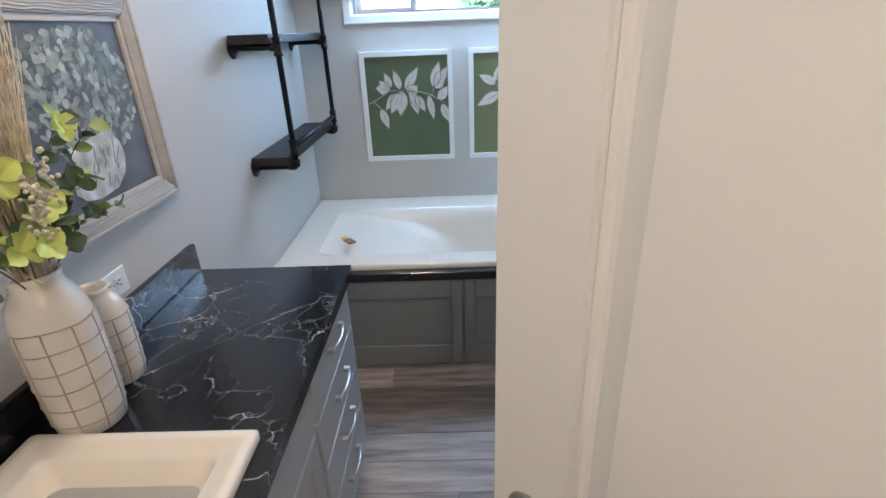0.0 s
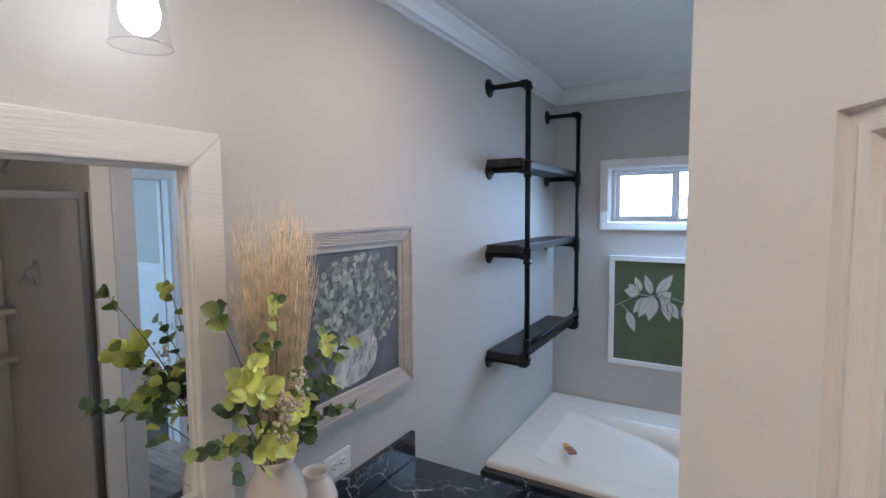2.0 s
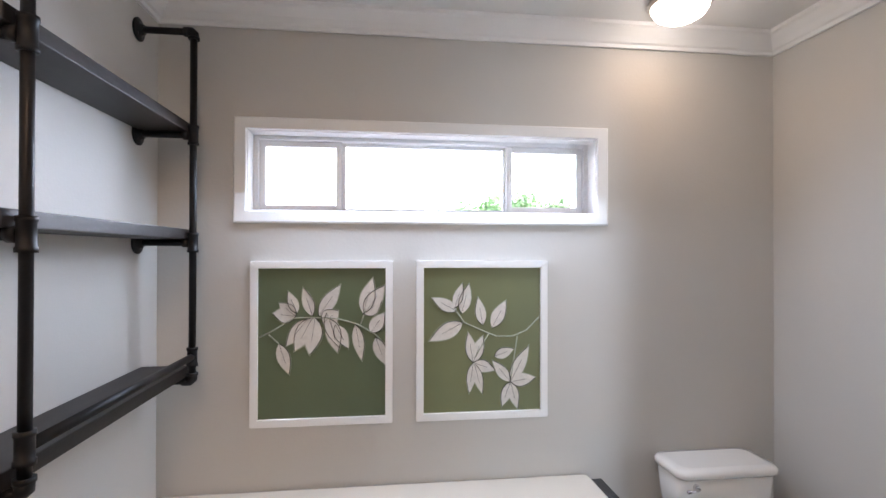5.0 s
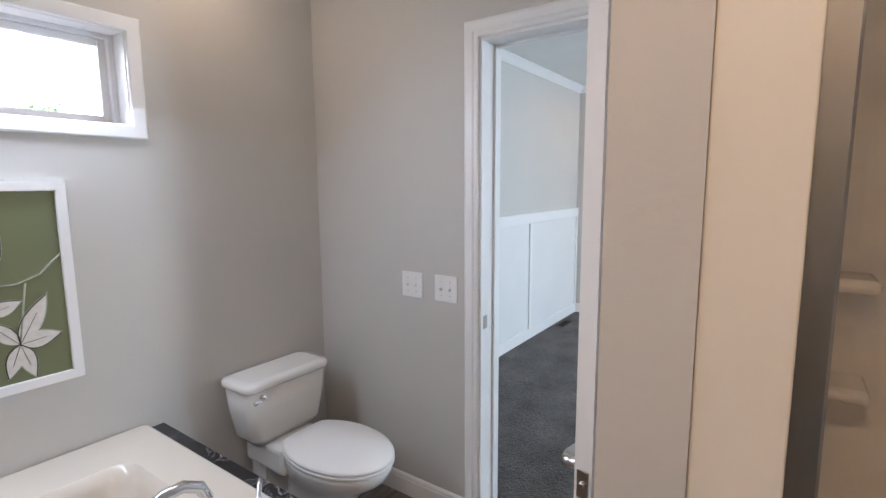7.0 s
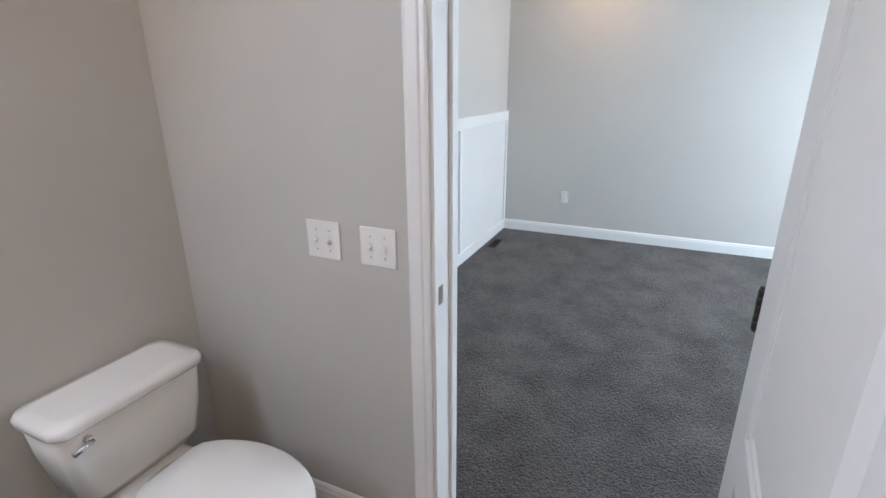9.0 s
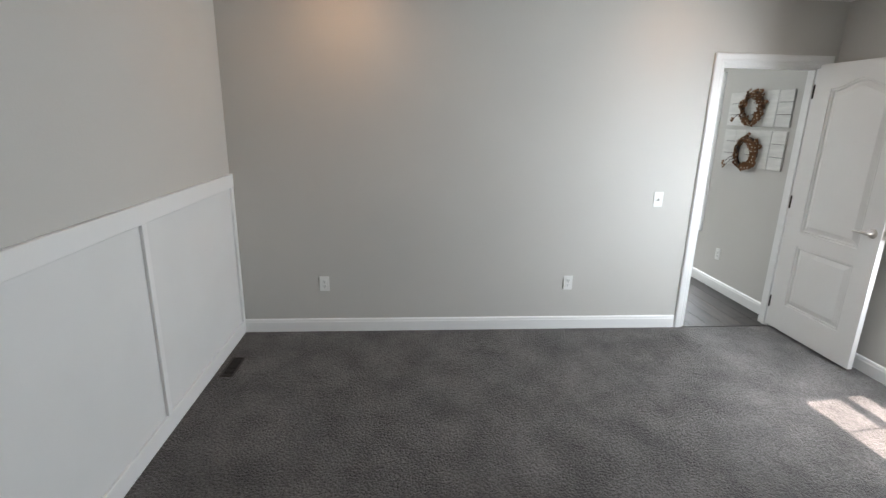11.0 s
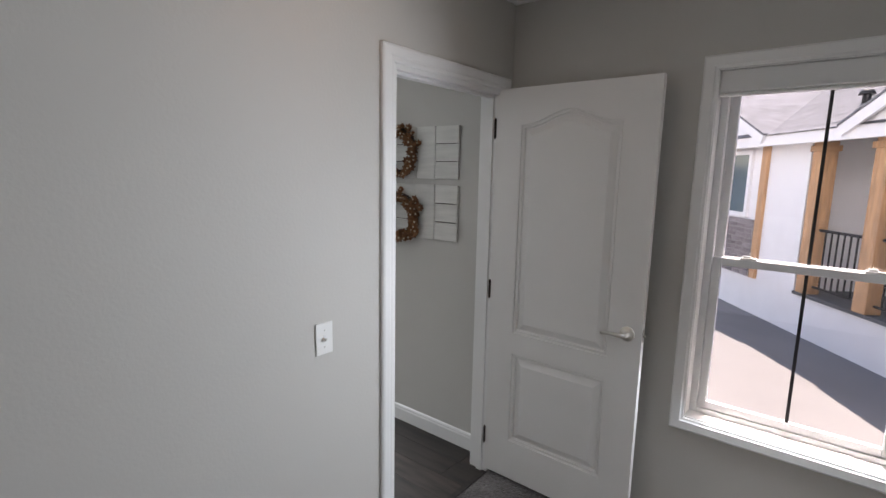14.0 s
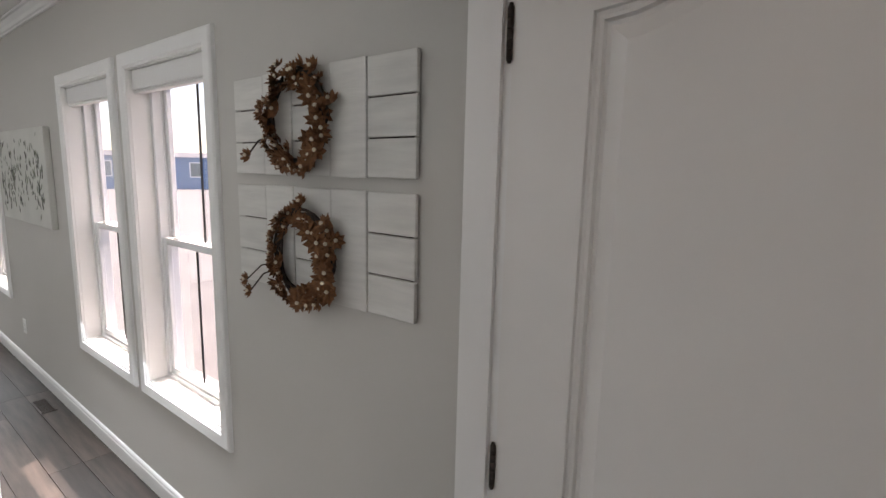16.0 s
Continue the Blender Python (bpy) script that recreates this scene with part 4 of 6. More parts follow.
def frame_box(e, w, h, fw, depth, material, name="frame_side"):
    """Four mitred frame sides, the back on y 0, facing -y."""
    for poly in ([(-w, -h), (-w + fw, -h + fw), (-w + fw, h - fw), (-w, h)], [(w, -h), (w, h), (w - fw, h - fw), (w - fw, -h + fw)], [(-w, h), (-w + fw, h - fw), (w - fw, h - fw), (w, h)], [(-w, -h), (w, -h), (w - fw, -h + fw), (-w + fw, -h + fw)]):
        bm = bmesh.new()
        prism(bm, poly, -depth, -0.001)
        bmesh.ops.bevel(bm, geom=bm.edges[:], offset=0.002, segments=2, affect="EDGES")
        part(name, bm, material, e)


def dab(bm, x, z, rx, rz, turn, y, n=10):
    vs = []
    for i in range(n):
        a = 2 * math.pi * i / n
        u, v = rx * math.cos(a), rz * math.sin(a)
        vs.append(bm.verts.new((x + u * math.cos(turn) - v * math.sin(turn), y, z + u * math.sin(turn) + v * math.cos(turn))))
    bm.faces.new(vs)


e = thing("vase_painting", "painting of a white flower vase in a pale carved frame", "painting", pose(WEST, 1.479, 1.4535, 0, 0, 90))
w, h, fw = 0.281, 0.278, 0.068
for bi, (o0, o1, dep) in enumerate(((0.0, 0.012, 0.030), (0.012, 0.052, 0.024), (0.052, fw, 0.018))):
    frame_box(e, w - o0, h - o0, o1 - o0, dep, FRAMEW, "frame_side" if bi == 1 else ("outer_edge" if bi == 0 else "inner_edge"))
for k in range(5):
    bm = bmesh.new()
    o = 0.018 + k * 0.0068
    for pts in ([(-w + o, -h + o), (-w + o, h - o)], [(w - o, -h + o), (w - o, h - o)], [(-w + o, h - o), (w - o, h - o)], [(-w + o, -h + o), (w - o, -h + o)]):
        a, b = pts
        n = 14
        line = [(a[0] + (b[0] - a[0]) * i / n + (0.0016 * math.sin(1.7 * i + 2 * k) if a[0] == b[0] else 0), -0.0245, a[1] + (b[1] - a[1]) * i / n + (0.0016 * math.sin(1.9 * i + k) if a[1] == b[1] else 0)) for i in range(n + 1)]
        tube(bm, line, 0.0022, 5)
    part("carved_ridge", bm, FRAMEW, e)
bm = bmesh.new()
box(bm, -w + fw - 0.004, -0.010, -h + fw - 0.004, w - fw + 0.004, -0.004, h - fw + 0.004)
canvas = part("canvas", bm, PAINT_BACK, e, "dark slate painted canvas")
rp = random.Random(3)
cw, ch = w - fw, h - fw
for material, count, lift, nm in ((PAINT_DIM, 290, 0.0104, "dim_paint"), (PAINT_BLOOM, 170, 0.0112, "green_paint"), (PAINT_LIGHT, 55, 0.0120, "pale_dabs")):
    bm = bmesh.new()
    for k in range(count):
        a, q = rp.uniform(0, 2 * math.pi), math.sqrt(rp.random())
        x, z = 0.012 + 0.20 * q * math.cos(a), 0.050 + 0.155 * q * math.sin(a)
        if abs(x) < cw - 0.012 and abs(z) < ch - 0.012:
            dab(bm, x, z, rp.uniform(0.007, 0.015), rp.uniform(0.005, 0.011), rp.uniform(0, 3.1), -lift - 0.000004 * k)
    part(nm, bm, material, canvas)
bm = bmesh.new()
jug = [(-0.062, -0.188), (-0.020, -0.198), (0.045, -0.190), (0.085, -0.160), (0.100, -0.115), (0.095, -0.080), (0.075, -0.055), (0.090, -0.030), (0.055, -0.042), (0.000, -0.052), (-0.065, -0.060), (-0.090, -0.066), (-0.070, -0.078), (-0.058, -0.095), (-0.078, -0.130), (-0.085, -0.165)]
bm.faces.new([bm.verts.new((x * 1.15 - 0.02, -0.0126, z)) for x, z in jug])
part("painted_jug", bm, PAINT_JUG, canvas, "white painted jug")
bm = bmesh.new()
for k in range(22):
    x, z = rp.uniform(-0.055, 0.075), rp.uniform(-0.175, -0.075)
    dab(bm, x, z, 0.002, rp.uniform(0.008, 0.022), rp.uniform(-0.6, 0.1), -0.0130 - 0.000004 * k, 8)
part("jug_strokes", bm, PAINT_DIM, canvas)

# pipe shelf
BOARD = mat("dark_stained_board", (0.015, 0.012, 0.011), 0.5, vary=0.5, scale=3, bump=0.3, bump_scale=25, grain=(14, 1.5, 4))
PX, PA, PB = -0.507, 2.450, 3.288
PZ = (1.067, 1.572, 1.966, 2.345)
e = thing("pipe_shelf", "black iron pipe wall shelf with three dark boards", "shelf", pose(0, 0, 0))
for py in (PA, PB):
    bm = bmesh.new()
    rod(bm, (PX, py, PZ[0]), (PX, py, PZ[3]), 0.0125, None, 16)
    part("upright_pipe", bm, BLACKP, e)
    for k, z in enumerate(PZ):
        bm = bmesh.new()
        rod(bm, (WEST + 0.004, py, z), (PX, py, z), 0.0125, None, 14)
        rod(bm, (PX - 0.034, py, z), (PX - 0.012, py, z), 0.0175, None, 16)
        part("arm_pipe", bm, BLACKP, e)
        bm = bmesh.new()
        mm = pose(WEST + 0.0008, py, z, 0, 90, 0)
        lathe(bm, ((0.0, 0.0), (0.042, 0.0), (0.042, 0.005), (0.036, 0.008), (0.021, 0.010), (0.018, 0.022), (0.0, 0.023)), 24, mm)
        for s in range(4):
            a = math.pi / 4 + s * math.pi / 2
            lathe(bm, ((0.0, 0.004), (0.0045, 0.006), (0.003, 0.0095), (0, 0.010)), 8, mm @ pose(0.030 * math.cos(a), 0.030 * math.sin(a), 0))
        part("flange", bm, BLACKP, e)
        bm = bmesh.new()
        if k in (0, 3):
            s = 1 if k == 0 else -1
            tube(bm, [(PX - 0.022, py, z), (PX - 0.008, py, z), (PX, py, z + s * 0.006), (PX, py, z + s * 0.022)], 0.0175, 14)
            lathe(bm, ((0.0175, -0.004), (0.020, -0.004), (0.020, 0.006), (0.0175, 0.006)), 16, pose(PX, py, z + s * 0.024))
            part("elbow", bm, BLACKP, e)
        else:
            lathe(bm, ((0.0125, -0.036), (0.0195, -0.036), (0.0195, -0.026), (0.0172, -0.024), (0.0172, 0.024), (0.0195, 0.026), (0.0195, 0.036), (0.0125, 0.036)), 18, pose(PX, py, z))
            part("tee", bm, BLACKP, e)
    bm = bmesh.new()
    lathe(bm, ((0.0125, -0.034), (0.0195, -0.034), (0.0195, -0.024), (0.0172, -0.022), (0.0172, 0.022), (0.0195, 0.024), (0.0195, 0.034), (0.0125, 0.034)), 18, pose(PX, py, 1.155))
    part("tee", bm, BLACKP, e)
bm = bmesh.new()
rod(bm, (PX, PA, 1.155), (PX, PB, 1.155), 0.0125, None, 14)
part("rail_pipe", bm, BLACKP, e)
for z in PZ[:3]:
    bm = bmesh.new()
    rbox(bm, WEST + 0.004, PA - 0.035, z + 0.0127, PX - 0.022, PB + 0.030, z + 0.050, 0.003, 2)
    part("board", bm, BOARD, e, "dark-stained wooden shelf board")

# bath tub in a black-edged deck with a grey panelled front
DECK = 0.552
e = thing("tub_surround", "grey panelled tub front under a black veined deck", "tub surround", pose(0, 0, 0))
bm = bmesh.new()
for q in ((WEST + 0.001, 2.352, 1.135, 2.415), (1.060, 2.415, 1.135, NORTH - 0.001)):
    rbox(bm, q[0], q[1], DECK - 0.045, q[2], q[3], DECK, 0.003, 1)
part("deck_edge", bm, STONE, e, "black white-veined deck edge")
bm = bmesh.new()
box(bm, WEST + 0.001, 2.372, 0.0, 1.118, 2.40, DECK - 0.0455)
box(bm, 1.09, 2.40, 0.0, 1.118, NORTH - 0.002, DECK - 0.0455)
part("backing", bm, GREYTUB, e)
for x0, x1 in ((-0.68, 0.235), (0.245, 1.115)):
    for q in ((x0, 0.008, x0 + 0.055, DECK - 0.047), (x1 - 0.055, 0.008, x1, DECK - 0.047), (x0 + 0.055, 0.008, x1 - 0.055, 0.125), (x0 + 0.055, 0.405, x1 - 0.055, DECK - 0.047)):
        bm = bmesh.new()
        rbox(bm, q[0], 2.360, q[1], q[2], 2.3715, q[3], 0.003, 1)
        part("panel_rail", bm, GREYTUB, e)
tx, ty = 0.186, 2.921
TUB = [(tx, ty, 0.80, 0.44, 0.06, 0.10), (tx, ty, 0.884, 0.524, 0.020, DECK + 0.0005), (tx, ty, 0.884, 0.524, 0.020, DECK + 0.018), (tx, ty, 0.878, 0.518, 0.018, DECK + 0.026), (tx, ty, 0.868, 0.508, 0.018, DECK + 0.028),
       (tx + 0.02, ty - 0.05, 0.715, 0.350, 0.07, DECK + 0.026), (tx + 0.02, ty - 0.05, 0.700, 0.335, 0.07, DECK + 0.016), (0.2675, ty - 0.05, 0.6275, 0.320, 0.08, DECK - 0.015), (0.3825, ty - 0.05, 0.5025, 0.310, 0.10, DECK - 0.06), (0.475, ty - 0.05, 0.395, 0.295, 0.12, DECK - 0.15), (0.51, ty - 0.05, 0.29, 0.26, 0.14, DECK - 0.33), (0.505, ty - 0.05, 0.235, 0.215, 0.12, DECK - 0.37), (0.505, ty - 0.05, 0.05, 0.05, 0.03, DECK - 0.375)]
e = thing("bath_tub", "off-white acrylic drop-in bath tub in a black deck", "bath tub", pose(0, 0, 0))
for nm, loops in (("rim", TUB[1:6]), ("basin", TUB[5:])):
    bm = bmesh.new()
    rings = [[bm.verts.new(p) for p in rrect(*lp)] for lp in loops]
    skin(bm, rings, caps=False)
    if nm == "basin":
        bm.faces.new(rings[-1])
    part(nm, bm, BONE, e)
bm = bmesh.new()
rings = [[bm.verts.new(p) for p in rrect(*lp)] for lp in TUB[:2]]
skin(bm, rings, caps=False)
bm.faces.new(rings[0][::-1])
part("shell", bm, BONE, e)
TAG = mat("brown_card", (0.25, 0.12, 0.05), 0.6, vary=0.2, scale=60)
TAG2 = mat("orange_card", (0.75, 0.36, 0.06), 0.6)
e = thing("tub_tag", "small brown and orange tag lying on the tub rim", "tag", pose(-0.400, 2.735, DECK + 0.029, 0, 0, -52))
bm = bmesh.new()
rbox(bm, 0.028, -0.022, 0, 0.095, 0.022, 0.010, 0.002, 1)
part("card", bm, TAG, e)
bm = bmesh.new()
rbox(bm, -0.014, -0.015, 0, 0.0275, 0.015, 0.008, 0.002, 1)
part("orange_end", bm, TAG2, e, "orange card end")
e = thing("tub_faucet", "chrome tub filler with a lever handle on the rim", "faucet", pose(0.900, 2.705, DECK + 0.0275))
bm = bmesh.new()
lathe(bm, ((0.0, 0), (0.028, 0), (0.026, 0.012), (0.018, 0.020), (0.016, 0.03), (0.0, 0.03)), 24)
tube(bm, [(0, 0, 0.02), (0.005, 0.0, 0.07), (-0.01, 0.003, 0.105), (-0.05, 0.01, 0.125), (-0.10, 0.015, 0.122), (-0.145, 0.02, 0.098), (-0.165, 0.022, 0.070)], 0.0165, 16, 0.95)
part("spout", bm, CHROME, e)
bm = bmesh.new()
lathe(bm, ((0.0, 0), (0.027, 0), (0.025, 0.012), (0.017, 0.028), (0.015, 0.045), (0.010, 0.055), (0.011, 0.066), (0.006, 0.075), (0.0, 0.076)), 24, pose(0.055, -0.155, 0))
tube(bm, [(0.055, -0.155, 0.060), (0.065, -0.145, 0.078), (0.090, -0.115, 0.100), (0.101, -0.103, 0.108)], 0.0065, 10, 1.15)
part("lever_handle", bm, CHROME, e)

# two green botanical prints
GREEN1 = mat("sage_green_print", (0.105, 0.135, 0.072), 0.5, vary=0.08, scale=3)
GREEN2 = mat("olive_green_print", (0.16, 0.175, 0.085), 0.5, vary=0.10, scale=3)
INKW = mat("white_ink", (0.66, 0.64, 0.60), 0.6, vary=0.08, scale=60)
INKG = mat("grey_green_ink", (0.33, 0.36, 0.28), 0.6, vary=0.2, scale=60)
INKB = mat("dark_ink", (0.05, 0.05, 0.04), 0.6)


def petal(bm, x, z, length, width, turn, y, n=8, sharp=0.8):
    """A pointed oval from its foot at x, z."""
    t = radians(turn)
    left, right = [], []
    for i in range(n + 1):
        s = i / n
        hw = width * math.sin(math.pi * s ** sharp) * 0.5
        left.append((s * length, hw))
        right.append((s * length, -hw))
    poly = left + right[-2:0:-1]
    bm.faces.new([bm.verts.new((x + a * math.cos(t) - b * math.sin(t), y, z + a * math.sin(t) + b * math.cos(t))) for a, b in poly])
    return [(x + a * math.cos(t) - b * math.sin(t), z + a * math.sin(t) + b * math.cos(t)) for a, b in left], [(x + a * math.cos(t) - b * math.sin(t), z + a * math.sin(t) + b * math.cos(t)) for a, b in right]


def botanical(name, m, w, h, ground, branches, petals, label):
    e = thing(name, label, "framed print", m, "pair of botanical prints")
    frame_box(e, w, h, 0.030, 0.026, TRIM)
    bm = bmesh.new()
    box(bm, -w + 0.028, -0.012, -h + 0.028, w - 0.028, -0.004, h - 0.028)
    sheet = part("print", bm, ground, e, "green paper print")
    grey, white, dark = bmesh.new(), bmesh.new(), bmesh.new()
    W, Hh = 2 * (w - 0.03), 2 * (h - 0.03)
    at = lambda u, v: ((u - 0.5) * W, (0.5 - v) * Hh)
    for line in branches:
        pts = [at(u, v) for u, v in line]
        tube(grey, [(x, -0.0125, z) for x, z in pts], 0.0032, 5)
    k = 0
    for u, v, ln, wd, turn in petals:
        x, z = at(u, v)
        k += 1
        petal(grey, x, z, ln * W * 1.05, wd * W * 1.12, turn, -0.0127 - 0.00002 * k)
        l, r = petal(white, x, z, ln * W, wd * W, turn, -0.0136 - 0.00002 * k)
        tube(dark, [(a, -0.0146, b) for a, b in (l if k % 2 else r)], 0.0018, 4)
        mid = [((a[0] + b[0]) / 2, (a[1] + b[1]) / 2) for a, b in zip(l[:6], r[:6])]
        tube(dark, [(a, -0.0146, b) for a, b in mid], 0.0009, 4)
    part("grey_strokes", grey, INKG, sheet)
    part("white_petals", white, INKW, sheet)
    part("dark_lines", dark, INKB, sheet)
    return e


botanical("botanical_print", pose(-0.0585, NORTH, 1.1695), 0.2835, 0.333, GREEN1,
          [[(0.0, 0.46), (0.12, 0.41), (0.28, 0.33), (0.45, 0.33)], [(0.45, 0.33), (0.62, 0.34), (0.78, 0.38), (0.92, 0.45), (1.0, 0.52)], [(0.08, 0.44), (0.16, 0.50)], [(0.80, 0.38), (0.84, 0.28)]],
          [(0.29, 0.32, 0.18, 0.13, 172), (0.29, 0.32, 0.17, 0.10, 140), (0.30, 0.30, 0.19, 0.08, 112), (0.42, 0.32, 0.24, 0.09, 108), (0.47, 0.32, 0.30, 0.11, 56), (0.42, 0.33, 0.30, 0.14, -118), (0.44, 0.33, 0.30, 0.15, -98), (0.38, 0.34, 0.27, 0.11, -128), (0.50, 0.37, 0.16, 0.14, 40),
           (0.53, 0.30, 0.30, 0.11, -70), (0.56, 0.34, 0.28, 0.12, -78), (0.60, 0.38, 0.22, 0.10, -62), (0.16, 0.50, 0.26, 0.10, -72), (0.82, 0.31, 0.30, 0.12, 75), (0.83, 0.31, 0.28, 0.13, 55), (0.82, 0.31, 0.18, 0.12, 35), (0.76, 0.38, 0.30, 0.09, -80), (0.88, 0.44, 0.20, 0.11, 55), (0.92, 0.47, 0.24, 0.10, -70)],
          "green print of white blossoms in a thin white frame")
botanical("botanical_print", pose(0.6035, NORTH, 1.1705), 0.2805, 0.333, GREEN2,
          [[(0.26, 0.28), (0.34, 0.38), (0.50, 0.44), (0.62, 0.48)], [(0.62, 0.48), (0.76, 0.48), (0.88, 0.44), (1.0, 0.34)], [(0.55, 0.46), (0.44, 0.62)], [(0.80, 0.48), (0.74, 0.80)]],
          [(0.28, 0.30, 0.24, 0.10, 152), (0.26, 0.28, 0.22, 0.08, 72), (0.32, 0.32, 0.26, 0.10, 76), (0.33, 0.38, 0.32, 0.13, 208), (0.50, 0.40, 0.24, 0.09, 100), (0.58, 0.42, 0.26, 0.11, 62), (0.42, 0.66, 0.26, 0.09, 100), (0.42, 0.66, 0.24, 0.10, 70), (0.42, 0.66, 0.20, 0.10, -20), (0.42, 0.66, 0.26, 0.08, -98), (0.43, 0.67, 0.26, 0.08, -75),
           (0.74, 0.80, 0.24, 0.09, 130), (0.74, 0.80, 0.34, 0.11, 62), (0.74, 0.80, 0.22, 0.11, 8), (0.74, 0.80, 0.24, 0.09, -75), (0.74, 0.80, 0.22, 0.09, -110), (0.60, 0.62, 0.18, 0.09, 20)],
          "olive green print of white leaves in a thin white frame")

# toilet
e = thing("toilet", "white porcelain two-piece toilet beside the tub", "toilet", pose(1.585, NORTH, 0))
bm = bmesh.new()


def oval(cx, cy, rx, ry, z, n=28, back=None):
    pts = []
    for i in range(n):
        a = 2 * math.pi * i / n
        y = cy + ry * math.sin(a)
        if back is not None:
            y = min(y, back)
        pts.append(Vector((cx + rx * math.cos(a), y, z)))
    return pts


rings = [[bm.verts.new(p) for p in oval(0, cy, rx, ry, z, 28)] for cy, rx, ry, z in
         ((-0.36, 0.105, 0.225, 0.0), (-0.36, 0.100, 0.220, 0.02), (-0.37, 0.088, 0.195, 0.10), (-0.39, 0.095, 0.19, 0.18), (-0.44, 0.135, 0.225, 0.26), (-0.485, 0.170, 0.262, 0.32), (-0.50, 0.182, 0.268, 0.360), (-0.50, 0.184, 0.268, 0.378), (-0.50, 0.150, 0.23, 0.379), (-0.50, 0.10, 0.15, 0.25), (-0.50, 0.02, 0.02, 0.22))]
skin(bm, rings)
rbox(bm, -0.125, -0.30, 0.24, 0.125, -0.02, 0.372, 0.025, 3)
part("bowl", bm, PORCELAIN, e)
bm = bmesh.new()
rings = [[bm.verts.new(p) for p in oval(0, -0.505, rx, ry, z, 40, -0.29)] for rx, ry, z in ((0.180, 0.262, 0.3795), (0.188, 0.270, 0.382), (0.188, 0.270, 0.392), (0.184, 0.266, 0.395))]
skin(bm, rings)
part("seat", bm, PLASTIC, e)
bm = bmesh.new()
rings = [[bm.verts.new(p) for p in oval(0, -0.505, rx, ry, z, 40, -0.285)] for rx, ry, z in ((0.182, 0.264, 0.3965), (0.187, 0.269, 0.399), (0.187, 0.269, 0.408), (0.180, 0.262, 0.413), (0.10, 0.17, 0.416))]
skin(bm, rings)
part("seat_lid", bm, PLASTIC, e)
bm = bmesh.new()
rings = [[bm.verts.new(p) for p in rrect(0, -0.115, hx, hy, r, z)] for hx, hy, r, z in ((0.165, 0.080, 0.05, 0.373), (0.185, 0.088, 0.045, 0.40), (0.205, 0.095, 0.04, 0.52), (0.212, 0.098, 0.035, 0.625))]
skin(bm, rings)
part("tank", bm, PORCELAIN, e)
bm = bmesh.new()
rings = [[bm.verts.new(p) for p in rrect(0, -0.117, hx, hy, r, z)] for hx, hy, r, z in ((0.218, 0.104, 0.04, 0.6255), (0.227, 0.110, 0.045, 0.632), (0.227, 0.110, 0.045, 0.650), (0.220, 0.103, 0.045, 0.661), (0.19, 0.08, 0.04, 0.666))]
skin(bm, rings)
part("tank_lid", bm, PORCELAIN, e)
bm = bmesh.new()
rod(bm, (-0.150, -0.21, 0.595), (-0.150, -0.232, 0.595), 0.013, 0.011, 14)
tube(bm, [(-0.145, -0.230, 0.595), (-0.170, -0.236, 0.592), (-0.200, -0.236, 0.588)], 0.0075, 8, 0.9)
part("flush_lever", bm, CHROME, e, "chrome flush lever")
bm = bmesh.new()
rod(bm, (-0.10, -0.16, 0.345), (-0.10, -0.16, 0.374), 0.02, None, 10)
part("tank_bolt", bm, SLOT, e)
bm = bmesh.new()
box(bm, -0.09, -0.12, 0, 0.09, -0.02, 0.26)
part("foot", bm, PORCELAIN, e)

# ceiling lamp over the toilet, and two more out of view
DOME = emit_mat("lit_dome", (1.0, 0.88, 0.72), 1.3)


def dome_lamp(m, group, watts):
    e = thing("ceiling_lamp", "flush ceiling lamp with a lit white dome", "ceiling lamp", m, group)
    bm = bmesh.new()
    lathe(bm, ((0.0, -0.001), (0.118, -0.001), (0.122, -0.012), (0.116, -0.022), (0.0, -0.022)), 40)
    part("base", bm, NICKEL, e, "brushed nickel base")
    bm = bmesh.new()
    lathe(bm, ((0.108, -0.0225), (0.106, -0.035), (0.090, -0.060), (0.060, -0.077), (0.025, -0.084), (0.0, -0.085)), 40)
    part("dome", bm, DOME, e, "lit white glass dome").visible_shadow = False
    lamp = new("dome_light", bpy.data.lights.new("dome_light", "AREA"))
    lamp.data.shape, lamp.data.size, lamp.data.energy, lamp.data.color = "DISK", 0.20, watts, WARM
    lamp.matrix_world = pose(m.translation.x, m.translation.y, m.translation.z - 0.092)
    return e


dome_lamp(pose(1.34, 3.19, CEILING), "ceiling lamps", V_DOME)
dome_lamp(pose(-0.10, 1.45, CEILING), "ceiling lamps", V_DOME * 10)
# added unseen lamp behind the start point, brightens entry door and vanity front
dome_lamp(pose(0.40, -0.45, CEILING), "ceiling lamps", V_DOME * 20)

# shower
e = thing("shower", "cream fibreglass shower stall with a framed glass door", "shower", pose(0, 0, 0))
bm = bmesh.new()
for q in ((0.86, 1.470, 0.0, 1.955, 1.5395, 2.12), (0.86, 0.553, 0.0, 1.955, 0.595, 2.12), (1.915, 0.595, 0.0, 1.955, 1.470, 2.12)):
    rbox(bm, *q, 0.012, 2)
part("stall_wall", bm, CREAM, e)
bm = bmesh.new()
rbox(bm, 0.86, 0.595, 0.0, 1.915, 1.470, 0.06, 0.01, 2)
rbox(bm, 0.86, 0.595, 0.06, 0.94, 1.470, 0.13, 0.012, 2)
part("base", bm, CREAM, e)
for z in (0.95, 1.22):
    bm = bmesh.new()
    rbox(bm, 1.76, 1.28, z, 1.914, 1.469, z + 0.035, 0.015, 3)
    part("shelf", bm, CREAM, e)
bm = bmesh.new()
